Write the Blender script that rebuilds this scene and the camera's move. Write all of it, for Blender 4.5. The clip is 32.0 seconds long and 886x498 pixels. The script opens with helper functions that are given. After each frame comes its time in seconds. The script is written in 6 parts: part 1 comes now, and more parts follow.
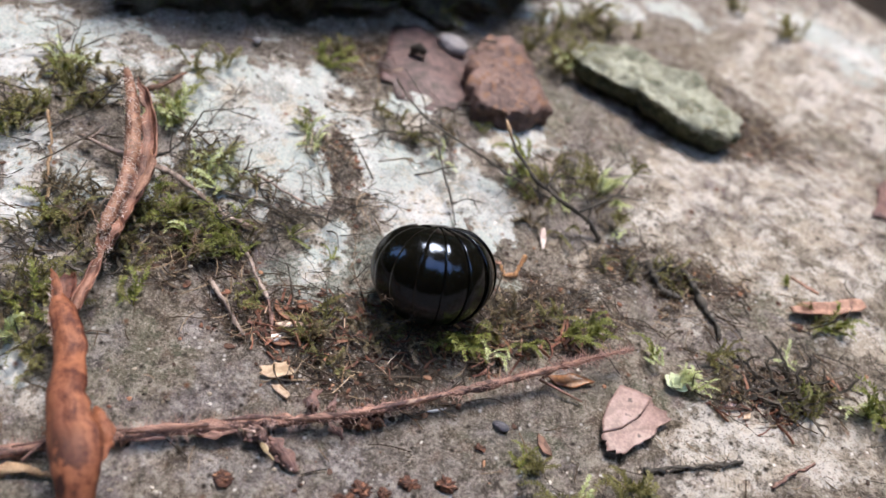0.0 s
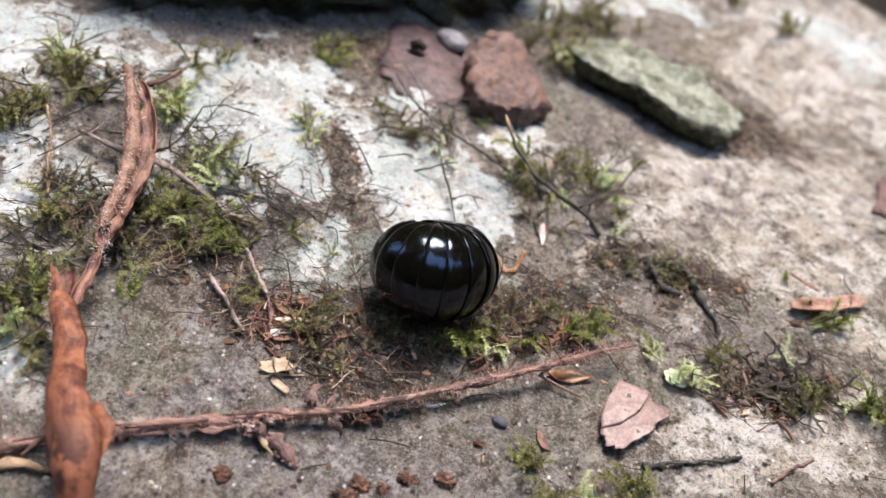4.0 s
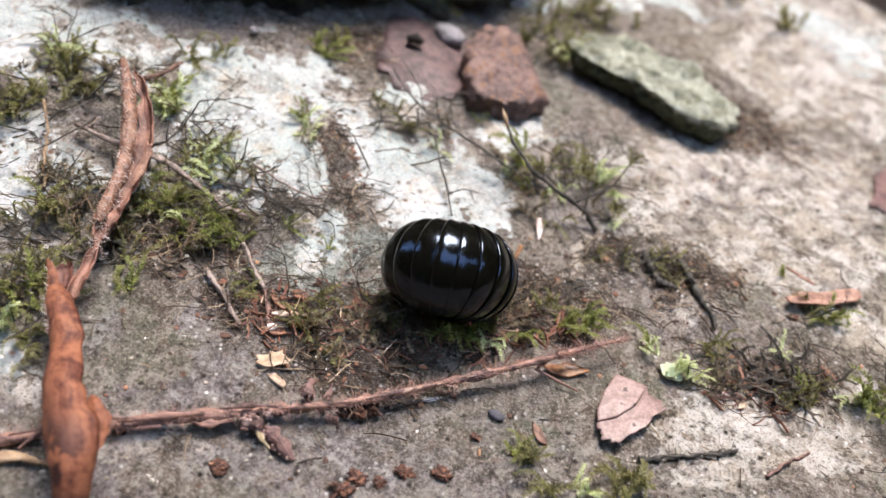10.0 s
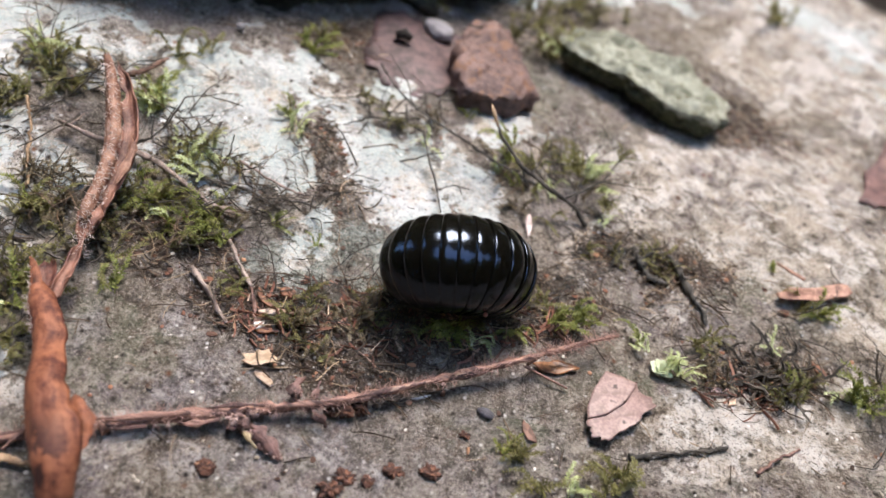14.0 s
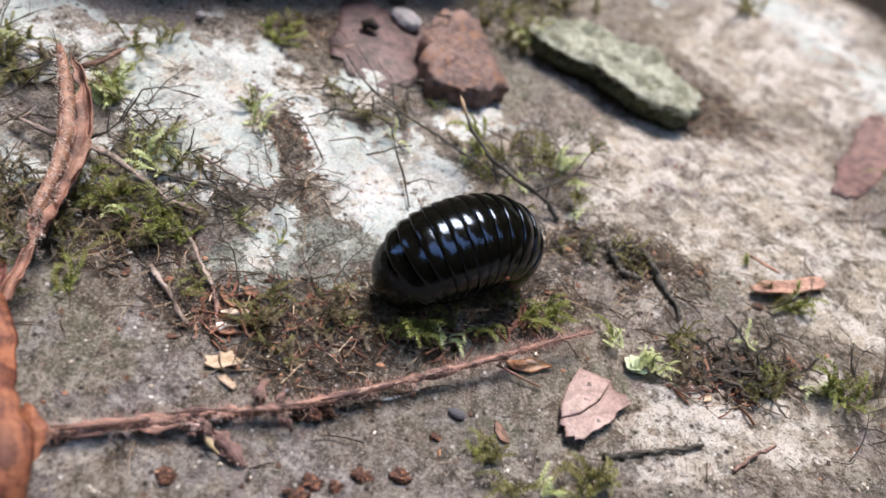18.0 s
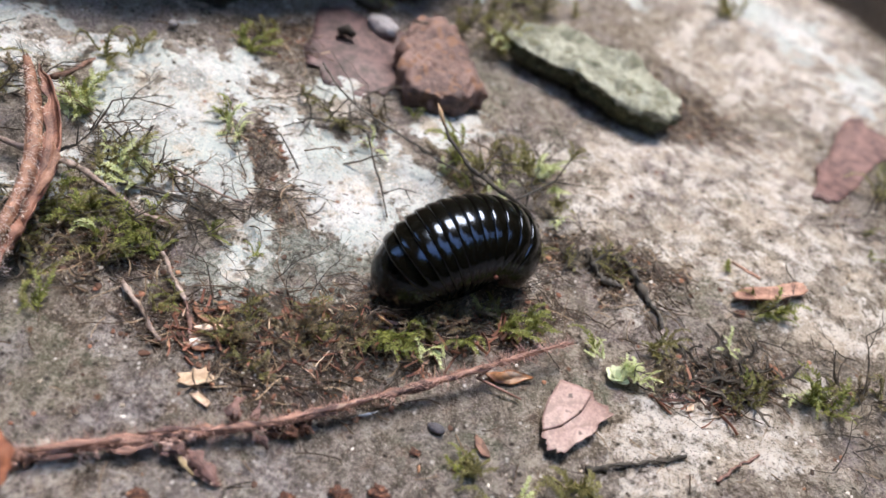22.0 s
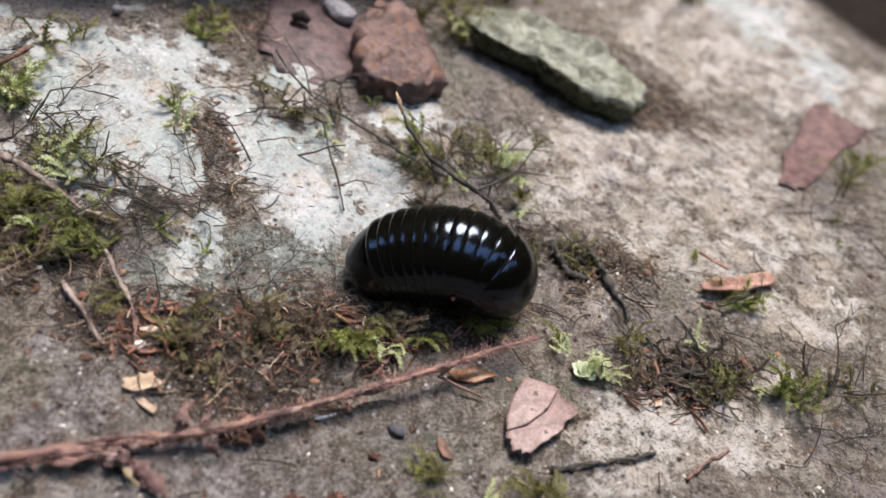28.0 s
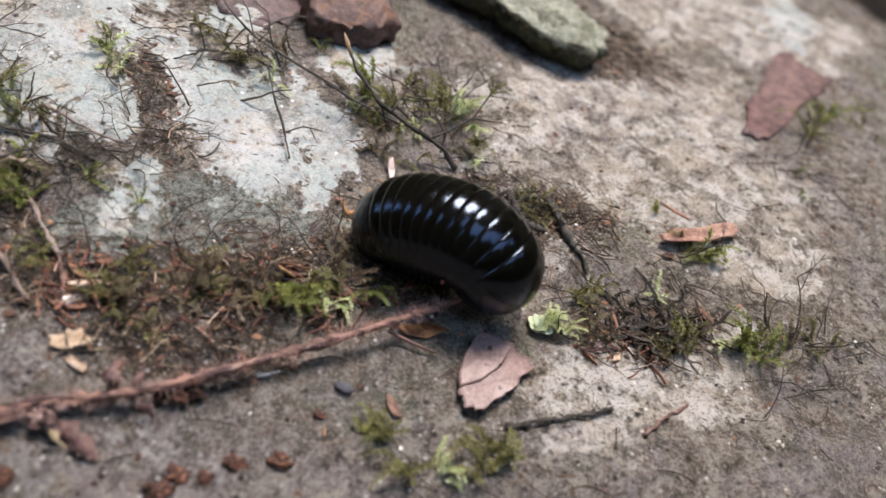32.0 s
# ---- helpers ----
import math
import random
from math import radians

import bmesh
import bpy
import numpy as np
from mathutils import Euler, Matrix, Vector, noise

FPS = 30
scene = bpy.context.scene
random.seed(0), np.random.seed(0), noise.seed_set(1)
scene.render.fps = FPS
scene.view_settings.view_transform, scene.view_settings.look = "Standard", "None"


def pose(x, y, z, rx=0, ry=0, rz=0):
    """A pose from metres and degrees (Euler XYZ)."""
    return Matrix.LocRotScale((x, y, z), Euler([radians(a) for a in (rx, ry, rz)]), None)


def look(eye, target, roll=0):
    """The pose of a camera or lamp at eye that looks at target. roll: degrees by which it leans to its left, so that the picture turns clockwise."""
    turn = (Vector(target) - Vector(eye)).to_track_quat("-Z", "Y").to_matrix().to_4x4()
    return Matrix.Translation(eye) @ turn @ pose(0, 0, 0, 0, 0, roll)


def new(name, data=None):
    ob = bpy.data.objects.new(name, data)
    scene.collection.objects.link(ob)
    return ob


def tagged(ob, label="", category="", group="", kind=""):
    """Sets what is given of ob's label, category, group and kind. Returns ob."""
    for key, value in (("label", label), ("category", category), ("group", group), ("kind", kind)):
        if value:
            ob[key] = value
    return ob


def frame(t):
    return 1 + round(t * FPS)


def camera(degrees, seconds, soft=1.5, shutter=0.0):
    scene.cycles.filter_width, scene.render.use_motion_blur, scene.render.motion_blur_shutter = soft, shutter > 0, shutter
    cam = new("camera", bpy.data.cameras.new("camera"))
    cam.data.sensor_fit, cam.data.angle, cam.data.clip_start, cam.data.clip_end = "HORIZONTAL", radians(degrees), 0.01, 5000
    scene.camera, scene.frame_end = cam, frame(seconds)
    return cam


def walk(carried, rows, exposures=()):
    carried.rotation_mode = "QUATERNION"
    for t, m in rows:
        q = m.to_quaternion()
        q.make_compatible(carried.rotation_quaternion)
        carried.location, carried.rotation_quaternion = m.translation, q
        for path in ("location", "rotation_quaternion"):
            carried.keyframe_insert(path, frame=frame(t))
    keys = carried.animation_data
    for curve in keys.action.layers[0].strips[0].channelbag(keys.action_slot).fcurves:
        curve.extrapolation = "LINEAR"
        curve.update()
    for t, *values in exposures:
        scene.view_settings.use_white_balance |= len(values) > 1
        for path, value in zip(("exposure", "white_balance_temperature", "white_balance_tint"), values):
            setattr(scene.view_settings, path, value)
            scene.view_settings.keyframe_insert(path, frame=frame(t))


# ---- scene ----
cam = camera(52.84, 32.0)
cam.data.dof.use_dof = True
cam.data.dof.focus_distance = 0.165
cam.data.dof.aperture_fstop = 13
PATH = [
    (0, (0.00015, -0.12175, 0.12221), (-0.00647, 0.02978, -0.00816), 14.27),
    (0.5, (0.00007, -0.12208, 0.12246), (-0.00683, 0.02943, -0.00792), 14.21),
    (1, (0.00007, -0.12208, 0.12239), (-0.00704, 0.02945, -0.00796), 14.20),
    (1.5, (0.00020, -0.12190, 0.12240), (-0.00661, 0.02963, -0.00795), 14.25),
    (2, (0.00039, -0.12208, 0.12258), (-0.00640, 0.02970, -0.00748), 14.23),
    (2.5, (0.00047, -0.12229, 0.12244), (-0.00653, 0.02931, -0.00783), 14.19),
    (3, (0.00045, -0.12235, 0.12233), (-0.00659, 0.02907, -0.00814), 14.19),
    (3.5, (0.00048, -0.12208, 0.12222), (-0.00635, 0.02912, -0.00851), 14.23),
    (5.5, (0.00053, -0.12170, 0.12223), (-0.00573, 0.02895, -0.00917), 14.39),
    (6, (0.00061, -0.12189, 0.12227), (-0.00576, 0.02893, -0.00892), 14.33),
    (6.5, (0.00067, -0.12215, 0.12245), (-0.00590, 0.02882, -0.00857), 14.29),
    (7, (0.00075, -0.12236, 0.12259), (-0.00595, 0.02875, -0.00826), 14.25),
    (7.5, (0.00089, -0.12236, 0.12258), (-0.00590, 0.02883, -0.00816), 14.21),
    (8, (0.00068, -0.12217, 0.12223), (-0.00590, 0.02863, -0.00897), 14.28),
    (8.5, (0.00089, -0.12241, 0.12227), (-0.00580, 0.02832, -0.00902), 14.29),
    (9, (0.00090, -0.12235, 0.12229), (-0.00559, 0.02828, -0.00912), 14.33),
    (9.5, (0.00094, -0.12242, 0.12218), (-0.00550, 0.02822, -0.00923), 14.35),
    (10, (0.00094, -0.12209, 0.12220), (-0.00509, 0.02834, -0.00946), 14.42),
    (10.5, (0.00104, -0.12168, 0.12191), (-0.00466, 0.02863, -0.00990), 14.46),
    (11, (0.00128, -0.12164, 0.12198), (-0.00427, 0.02882, -0.00967), 14.47),
    (11.5, (0.00131, -0.12176, 0.12195), (-0.00412, 0.02903, -0.00933), 14.47),
    (12, (0.00147, -0.12206, 0.12200), (-0.00438, 0.02860, -0.00940), 14.40),
    (12.5, (0.00137, -0.12199, 0.12197), (-0.00431, 0.02856, -0.00956), 14.45),
    (13, (0.00128, -0.12210, 0.12189), (-0.00443, 0.02838, -0.00973), 14.44),
    (13.5, (0.00145, -0.12177, 0.12204), (-0.00371, 0.02859, -0.00973), 14.55),
    (14, (0.00165, -0.12085, 0.12147), (-0.00259, 0.02942, -0.01044), 14.69),
    (14.5, (0.00177, -0.12041, 0.12071), (-0.00168, 0.02975, -0.01135), 14.81),
    (16.5, (0.00188, -0.11817, 0.12006), (0.00161, 0.03175, -0.01232), 15.37),
    (17, (0.00173, -0.11798, 0.11974), (0.00204, 0.03252, -0.01198), 15.46),
    (17.5, (0.00187, -0.11702, 0.11912), (0.00303, 0.03327, -0.01283), 15.61),
    (18, (0.00172, -0.11660, 0.11902), (0.00427, 0.03358, -0.01304), 15.88),
    (18.5, (0.00203, -0.11558, 0.11895), (0.00534, 0.03474, -0.01293), 15.96),
    (19, (0.00209, -0.11446, 0.11829), (0.00701, 0.03609, -0.01328), 16.18),
    (19.5, (0.00233, -0.11389, 0.11862), (0.00796, 0.03688, -0.01267), 16.20),
    (20, (0.00249, -0.11390, 0.11870), (0.00809, 0.03727, -0.01213), 16.08),
    (20.5, (0.00248, -0.11391, 0.11879), (0.00802, 0.03725, -0.01205), 16.04),
    (21, (0.00257, -0.11389, 0.11890), (0.00788, 0.03721, -0.01203), 15.98),
    (21.5, (0.00251, -0.11377, 0.11885), (0.00792, 0.03724, -0.01219), 16.01),
    (22, (0.00261, -0.11344, 0.11881), (0.00826, 0.03757, -0.01221), 16.02),
    (22.5, (0.00284, -0.11183, 0.11821), (0.01033, 0.03906, -0.01285), 16.34),
    (23, (0.00281, -0.11168, 0.11809), (0.01098, 0.03930, -0.01282), 16.45),
    (23.5, (0.00304, -0.11157, 0.11841), (0.01108, 0.03958, -0.01232), 16.36),
    (24, (0.00307, -0.11139, 0.11857), (0.01147, 0.03990, -0.01196), 16.38),
    (24.5, (0.00314, -0.11156, 0.11864), (0.01156, 0.03999, -0.01160), 16.32),
    (25, (0.00317, -0.11149, 0.11877), (0.01143, 0.04021, -0.01130), 16.29),
    (25.5, (0.00342, -0.11089, 0.11833), (0.01242, 0.04070, -0.01181), 16.38),
    (27.5, (0.00382, -0.10922, 0.11684), (0.01557, 0.04167, -0.01391), 16.85),
    (28, (0.00408, -0.10783, 0.11555), (0.01736, 0.04249, -0.01570), 17.21),
    (28.5, (0.00457, -0.10742, 0.11428), (0.01929, 0.04255, -0.01722), 17.67),
    (29, (0.00560, -0.10693, 0.11291), (0.02130, 0.04200, -0.01966), 18.01),
    (29.5, (0.00560, -0.10623, 0.11176), (0.02302, 0.04114, -0.02232), 18.63),
    (30, (0.00624, -0.10524, 0.11120), (0.02506, 0.04144, -0.02346), 18.96),
    (30.5, (0.00704, -0.10400, 0.11080), (0.02669, 0.04202, -0.02445), 19.09),
    (31, (0.00730, -0.10354, 0.11090), (0.02899, 0.04205, -0.02451), 19.41),
    (31.5, (0.00753, -0.10380, 0.11044), (0.02936, 0.04152, -0.02522), 19.41),
    (32, (0.00779, -0.10316, 0.11005), (0.03037, 0.04184, -0.02584), 19.55),
]
EXPOSURE = [(0, -0.02), (3, 0.08), (6, 0.22), (9, 0.22), (12, 0.16), (13, 0.06), (17, 0.12), (19, 0.07), (21, 0.06), (23, 0.12), (24, 0.14), (25, -0.14), (28, -0.14), (29, -0.2), (30, -0.05), (32, -0.2)]
walk(cam, [(t, look(eye, target, roll)) for t, eye, target, roll in PATH], [(t, 2.72 + e) for t, e in EXPOSURE])
CM = 0.01

# ---- light: bright sky through a gap in the trees ----
world = bpy.data.worlds.new("sky")
scene.world = world
world.use_nodes = True
wn, wl = world.node_tree.nodes, world.node_tree.links
sky = wn.new("ShaderNodeTexSky")
sky.sky_type, sky.sun_disc = "NISHITA", False
sky.sun_elevation, sky.sun_rotation = radians(72), radians(5)
sky.air_density, sky.ozone_density, sky.dust_density = 1.3, 4.0, 1.6
wn["Background"].inputs["Strength"].default_value = 0.15
wl.new(sky.outputs["Color"], wn["Background"].inputs["Color"])
sun_lamp = new("sun", bpy.data.lights.new("sun", "SUN"))
sun_lamp.data.energy, sun_lamp.data.angle = 1.02, radians(26)
sun_lamp.data.color = (1.0, 0.9, 0.81)
sun_lamp.matrix_world = look((0.03, 0.31, 0.95), (0, 0, 0))

# ---- materials ----
def material(name):
    m = bpy.data.materials.new(name)
    m.use_nodes = True
    return m, m.node_tree.nodes, m.node_tree.links, m.node_tree.nodes["Principled BSDF"]


def noise_node(n, l, scale, detail=4.0, rough=0.6, coord=None):
    t = n.new("ShaderNodeTexNoise")
    t.inputs["Scale"].default_value, t.inputs["Detail"].default_value = scale, detail
    t.inputs["Roughness"].default_value = rough
    if coord is not None:
        l.new(coord, t.inputs["Vector"])
    return t.outputs["Fac"]


def ramp(n, l, fac, stops):
    r = n.new("ShaderNodeValToRGB")
    while len(r.color_ramp.elements) < len(stops):
        r.color_ramp.elements.new(0.5)
    for e, (p, c) in zip(r.color_ramp.elements, stops):
        e.position, e.color = p, (*c, 1.0) if len(c) == 3 else c
    l.new(fac, r.inputs["Fac"])
    return r.outputs["Color"]


def blend(n, l, fac, a, b):
    m = n.new("ShaderNodeMix")
    m.data_type = "RGBA"
    for sock, v in ((m.inputs[0], fac), (m.inputs[6], a), (m.inputs[7], b)):
        if isinstance(v, bpy.types.NodeSocket):
            l.new(v, sock)
        elif isinstance(v, (int, float)):
            sock.default_value = v
        else:
            sock.default_value = (*v, 1.0)
    return m.outputs[2]


def maths(n, l, op, a, b=0.0, clamp=False):
    m = n.new("ShaderNodeMath")
    m.operation, m.use_clamp = op, clamp
    for sock, v in ((m.inputs[0], a), (m.inputs[1], b)):
        if isinstance(v, bpy.types.NodeSocket):
            l.new(v, sock)
        else:
            sock.default_value = v
    return m.outputs[0]


def bump(n, l, p, height, strength, distance):
    b = n.new("ShaderNodeBump")
    b.inputs["Distance"].default_value = distance
    if isinstance(strength, bpy.types.NodeSocket):
        l.new(strength, b.inputs["Strength"])
    else:
        b.inputs["Strength"].default_value = strength
    l.new(height, b.inputs["Height"])
    l.new(b.outputs["Normal"], p.inputs["Normal"])


def mottled(name, dark, light, scale, rough=0.8, spots=None, relief=0.0004, fine=6.0, vary=0.0, sheen=0.0):
    """Two-scale mottled natural surface; scale in cycles a metre."""
    m, n, l, p = material(name)
    tc = n.new("ShaderNodeTexCoord")
    o = tc.outputs["Object"]
    a = noise_node(n, l, scale, 5, 0.65, o)
    b = noise_node(n, l, scale * fine, 4, 0.7, o)
    both = maths(n, l, "ADD", maths(n, l, "MULTIPLY", a, 0.6), maths(n, l, "MULTIPLY", b, 0.4))
    col = ramp(n, l, both, [(0.41, dark), (0.58, light)])
    if spots:
        s = noise_node(n, l, scale * fine * 0.5, 2, 0.5, o)
        col = blend(n, l, ramp(n, l, s, [(0.57, (0, 0, 0)), (0.65, (1, 1, 1))]), col, spots)
    if vary:
        info = n.new("ShaderNodeObjectInfo")
        hsv = n.new("ShaderNodeHueSaturation")
        l.new(maths(n, l, "ADD", maths(n, l, "MULTIPLY", info.outputs["Random"], vary * 2), 1 - vary), hsv.inputs["Value"])
        l.new(col, hsv.inputs["Color"])
        col = hsv.outputs["Color"]
    l.new(col, p.inputs["Base Color"])
    p.inputs["Roughness"].default_value = rough
    if relief:
        bump(n, l, p, both, 0.8, relief)
    return m


# ---- ground relief ----
def lattice(ix, iy, seed):
    v = np.sin(ix * 127.1 + iy * 311.7 + seed * 74.7) * 43758.5453
    return v - np.floor(v)


def value_noise(x, y, seed):
    ix, iy = np.floor(x), np.floor(y)
    u, v = x - ix, y - iy
    u, v = u * u * (3 - 2 * u), v * v * (3 - 2 * v)
    a, b = lattice(ix, iy, seed), lattice(ix + 1, iy, seed)
    c, d = lattice(ix, iy + 1, seed), lattice(ix + 1, iy + 1, seed)
    return (a + (b - a) * u) * (1 - v) + (c + (d - c) * u) * v


def fbm(x, y, scale, octaves, seed, gain=0.5):
    total, amp, norm = 0 * x, 1.0, 0.0
    for k in range(octaves):
        ca, sa = math.cos(0.6 * k), math.sin(0.6 * k)
        total = total + amp * (value_noise((ca * x - sa * y) * scale * 2**k + 7.3 * k, (sa * x + ca * y) * scale * 2**k + 3.1 * k, seed + k) - 0.5)
        norm, amp = norm + amp, amp * gain
    return total / norm


def smooth(a, b, x):
    t = np.clip((x - a) / (b - a), 0, 1)
    return t * t * (3 - 2 * t)


def rock_height(x, y):
    """Height of the rock in cm over its mean plane, at x, y in cm."""
    x, y = np.asarray(x, float), np.asarray(y, float)
    u, v = np.clip(x, -9, 9), np.clip(y, -6, 10)
    z = -0.16274 - 0.02537 * u + 0.1181 * v + 0.00402 * u * u - 0.00749 * u * v - 0.00642 * v * v
    z = z + 0.35 * fbm(x, y, 0.35, 3, 5) * smooth(0.4, 4, np.hypot(x - 1, y)) + 0.12 * fbm(x, y, 1.6, 4, 11, 0.6)
    edge = (x - 13.4) * 0.75 + (y - 21.2) * 0.66 + 2.2 * fbm(x, y, 0.25, 3, 21)
    z = z - 7 * smooth(0.0, 5.0, edge)
    far = np.hypot(x, y)
    return z - 5 * smooth(40, 70, far) * (1 - smooth(0.0, 5.0, edge))


def ground_z(x, y):
    return float(rock_height(x, y))


def rest(x, y, up=0.0):
    """A point on the rock, in metres, from cm."""
    return Vector((x, y, ground_z(x, y) + up)) * CM


# ---- mesh helpers ----
def mesh_object(name, bm, mat, parent=None, label="", flat=False):
    me = bpy.data.meshes.new(name)
    bm.normal_update()
    bm.to_mesh(me)
    bm.free()
    for poly in me.polygons:
        poly.use_smooth = not flat
    me.materials.append(mat)
    ob = new(name, me)
    if parent is not None:
        ob.parent = parent
    return tagged(ob, label)


def part(name, bm, mat, parent, label="", flat=False):
    return mesh_object(name, bm, mat, parent, label, flat)


def thing(name, place=None, label="", category="", group="", turn=0.0):
    ob = new(name)
    ob.empty_display_size = 0.005
    if place is not None:
        ob.location = place
        ob.rotation_euler = (0, 0, turn)
    return tagged(ob, label, category, group)


def tube(bm, pts, radii, sides=6, caps=True):
    """Sweeps a ring along points (Vectors)."""
    rings = []
    for k, p in enumerate(pts):
        d = (pts[min(k + 1, len(pts) - 1)] - pts[max(k - 1, 0)])
        d = d.normalized() if d.length > 0 else Vector((0, 0, 1))
        a = d.cross(Vector((0.13, 0.31, 0.94))).normalized()
        b = d.cross(a)
        rings.append([bm.verts.new(p + radii[k] * (math.cos(s) * a + math.sin(s) * b)) for s in (2 * math.pi * j / sides for j in range(sides))])
    for r, q in zip(rings, rings[1:]):
        for j in range(sides):
            bm.faces.new((r[j], r[(j + 1) % sides], q[(j + 1) % sides], q[j]))
    if caps and sides > 2:
        bm.faces.new(rings[0][::-1])
        bm.faces.new(rings[-1])
    return rings


def crooked(a, b, steps, wobble, rng):
    """A wobbling line of points from a to b."""
    a, b = Vector(a), Vector(b)
    n = (b - a).length
    pts = []
    for k in range(steps + 1):
        f = k / steps
        s = wobble * n * math.sin(math.pi * f) if 0 < k < steps else 0
        pts.append(a.lerp(b, f) + Vector((rng.uniform(-s, s), rng.uniform(-s, s), rng.uniform(-s, s) * 0.4)))
    return pts

# ---- the rock ----
def core_steps(lo, hi, step, reach):
    inner = list(np.arange(lo, hi + 1e-6, step))
    left, right, d = [], [], step
    while (left[-1] if left else lo) > -reach:
        d *= 1.16
        left.append((left[-1] if left else lo) - d)
        right.append((right[-1] if right else inner[-1]) + d)
    return np.array(left[::-1] + inner + right)


def blobs(x, y, spots, wander):
    """Soft union of ellipses (x, y, rx, ry, degrees) with a wandering edge: over 0 inside."""
    wx = x + wander * 2.2 * fbm(x, y, 0.9, 3, 31)
    wy = y + wander * 2.2 * fbm(x, y, 0.9, 3, 41)
    best = np.full_like(x, -3.0)
    for cx, cy, rx, ry, deg in spots:
        c, s = math.cos(radians(deg)), math.sin(radians(deg))
        u, v = (wx - cx) * c + (wy - cy) * s, -(wx - cx) * s + (wy - cy) * c
        best = np.maximum(best, 1 - np.hypot(u / rx, v / ry))
    return best


# ellipses on the rock: x, y, half axes (cm), degrees
LICHEN = [
    (2.16, 15.67, 1.11, 0.76, 33), (0.12, 13.35, 0.77, 0.71, 41), (0.71, 14.59, 0.94, 0.60, 42), (-2.54, 6.40, 0.79, 0.57, 37), (-8.79, 5.21, 0.54, 0.35, 45), (-7.94, 5.18, 0.38, 0.32, 28), (-3.05, 4.61, 0.40, 0.61, 25), (0.15, 5.88, 0.70, 0.69, 39),
    (-6.12, 3.60, 1.52, 1.08, 127), (-5.35, 4.88, 1.44, 1.08, 110), (-4.55, 3.09, 1.53, 0.73, 110), (-6.29, 2.64, 1.23, 0.70, 112), (-5.13, 2.58, 1.02, 0.92, 83),
    (-2.57, 4.32, 0.80, 0.48, 178), (-2.09, 3.53, 1.06, 0.85, 111), (-1.15, 3.48, 1.40, 1.13, 116), (-0.21, 3.39, 1.21, 0.69, 93), (-1.42, 2.51, 0.86, 0.65, 164),
    (-11.04, 4.09, 1.49, 1.15, 119), (-9.41, 4.31, 1.32, 1.21, -130), (-8.65, 4.94, 0.89, 0.73, 105), (-4.58, 1.20, 0.43, 0.39, -139),
    (9.40, 18.82, 1.61, 1.28, 133), (11.10, 17.65, 1.80, 0.90, 76), (12.27, 15.19, 1.60, 1.02, 64), (4.24, 16.91, 1.05, 0.75, -145), (-8.62, 3.53, 0.92, 0.70, 113), (-9.00, 0.75, 0.66, 0.56, 131), (-7.81, 0.48, 0.64, 0.61, 162), (-6.75, 0.95, 0.54, 0.48, 117), (-8.57, -0.46, 0.67, 0.44, 125), (-6.70, -3.22, 0.42, 0.36, 170),
    (-4.43, 5.03, 1.43, 0.65, 105), (-6.22, 5.02, 0.79, 0.59, -139), (-7.39, 4.56, 0.75, 0.59, -140), (-9.71, 3.14, 0.68, 0.67, 99), (-10.56, 2.81, 0.90, 0.44, 121), (0.64, 6.47, 0.87, 0.61, -119), (-4.11, 1.88, 0.70, 0.55, -145), (-5.52, 2.00, 0.77, 0.68, 99), (-0.12, 2.35, 0.59, 0.46, 72), (-2.38, 1.10, 0.44, 0.38, 76), (-2.88, 0.44, 0.45, 0.35, -148),
]
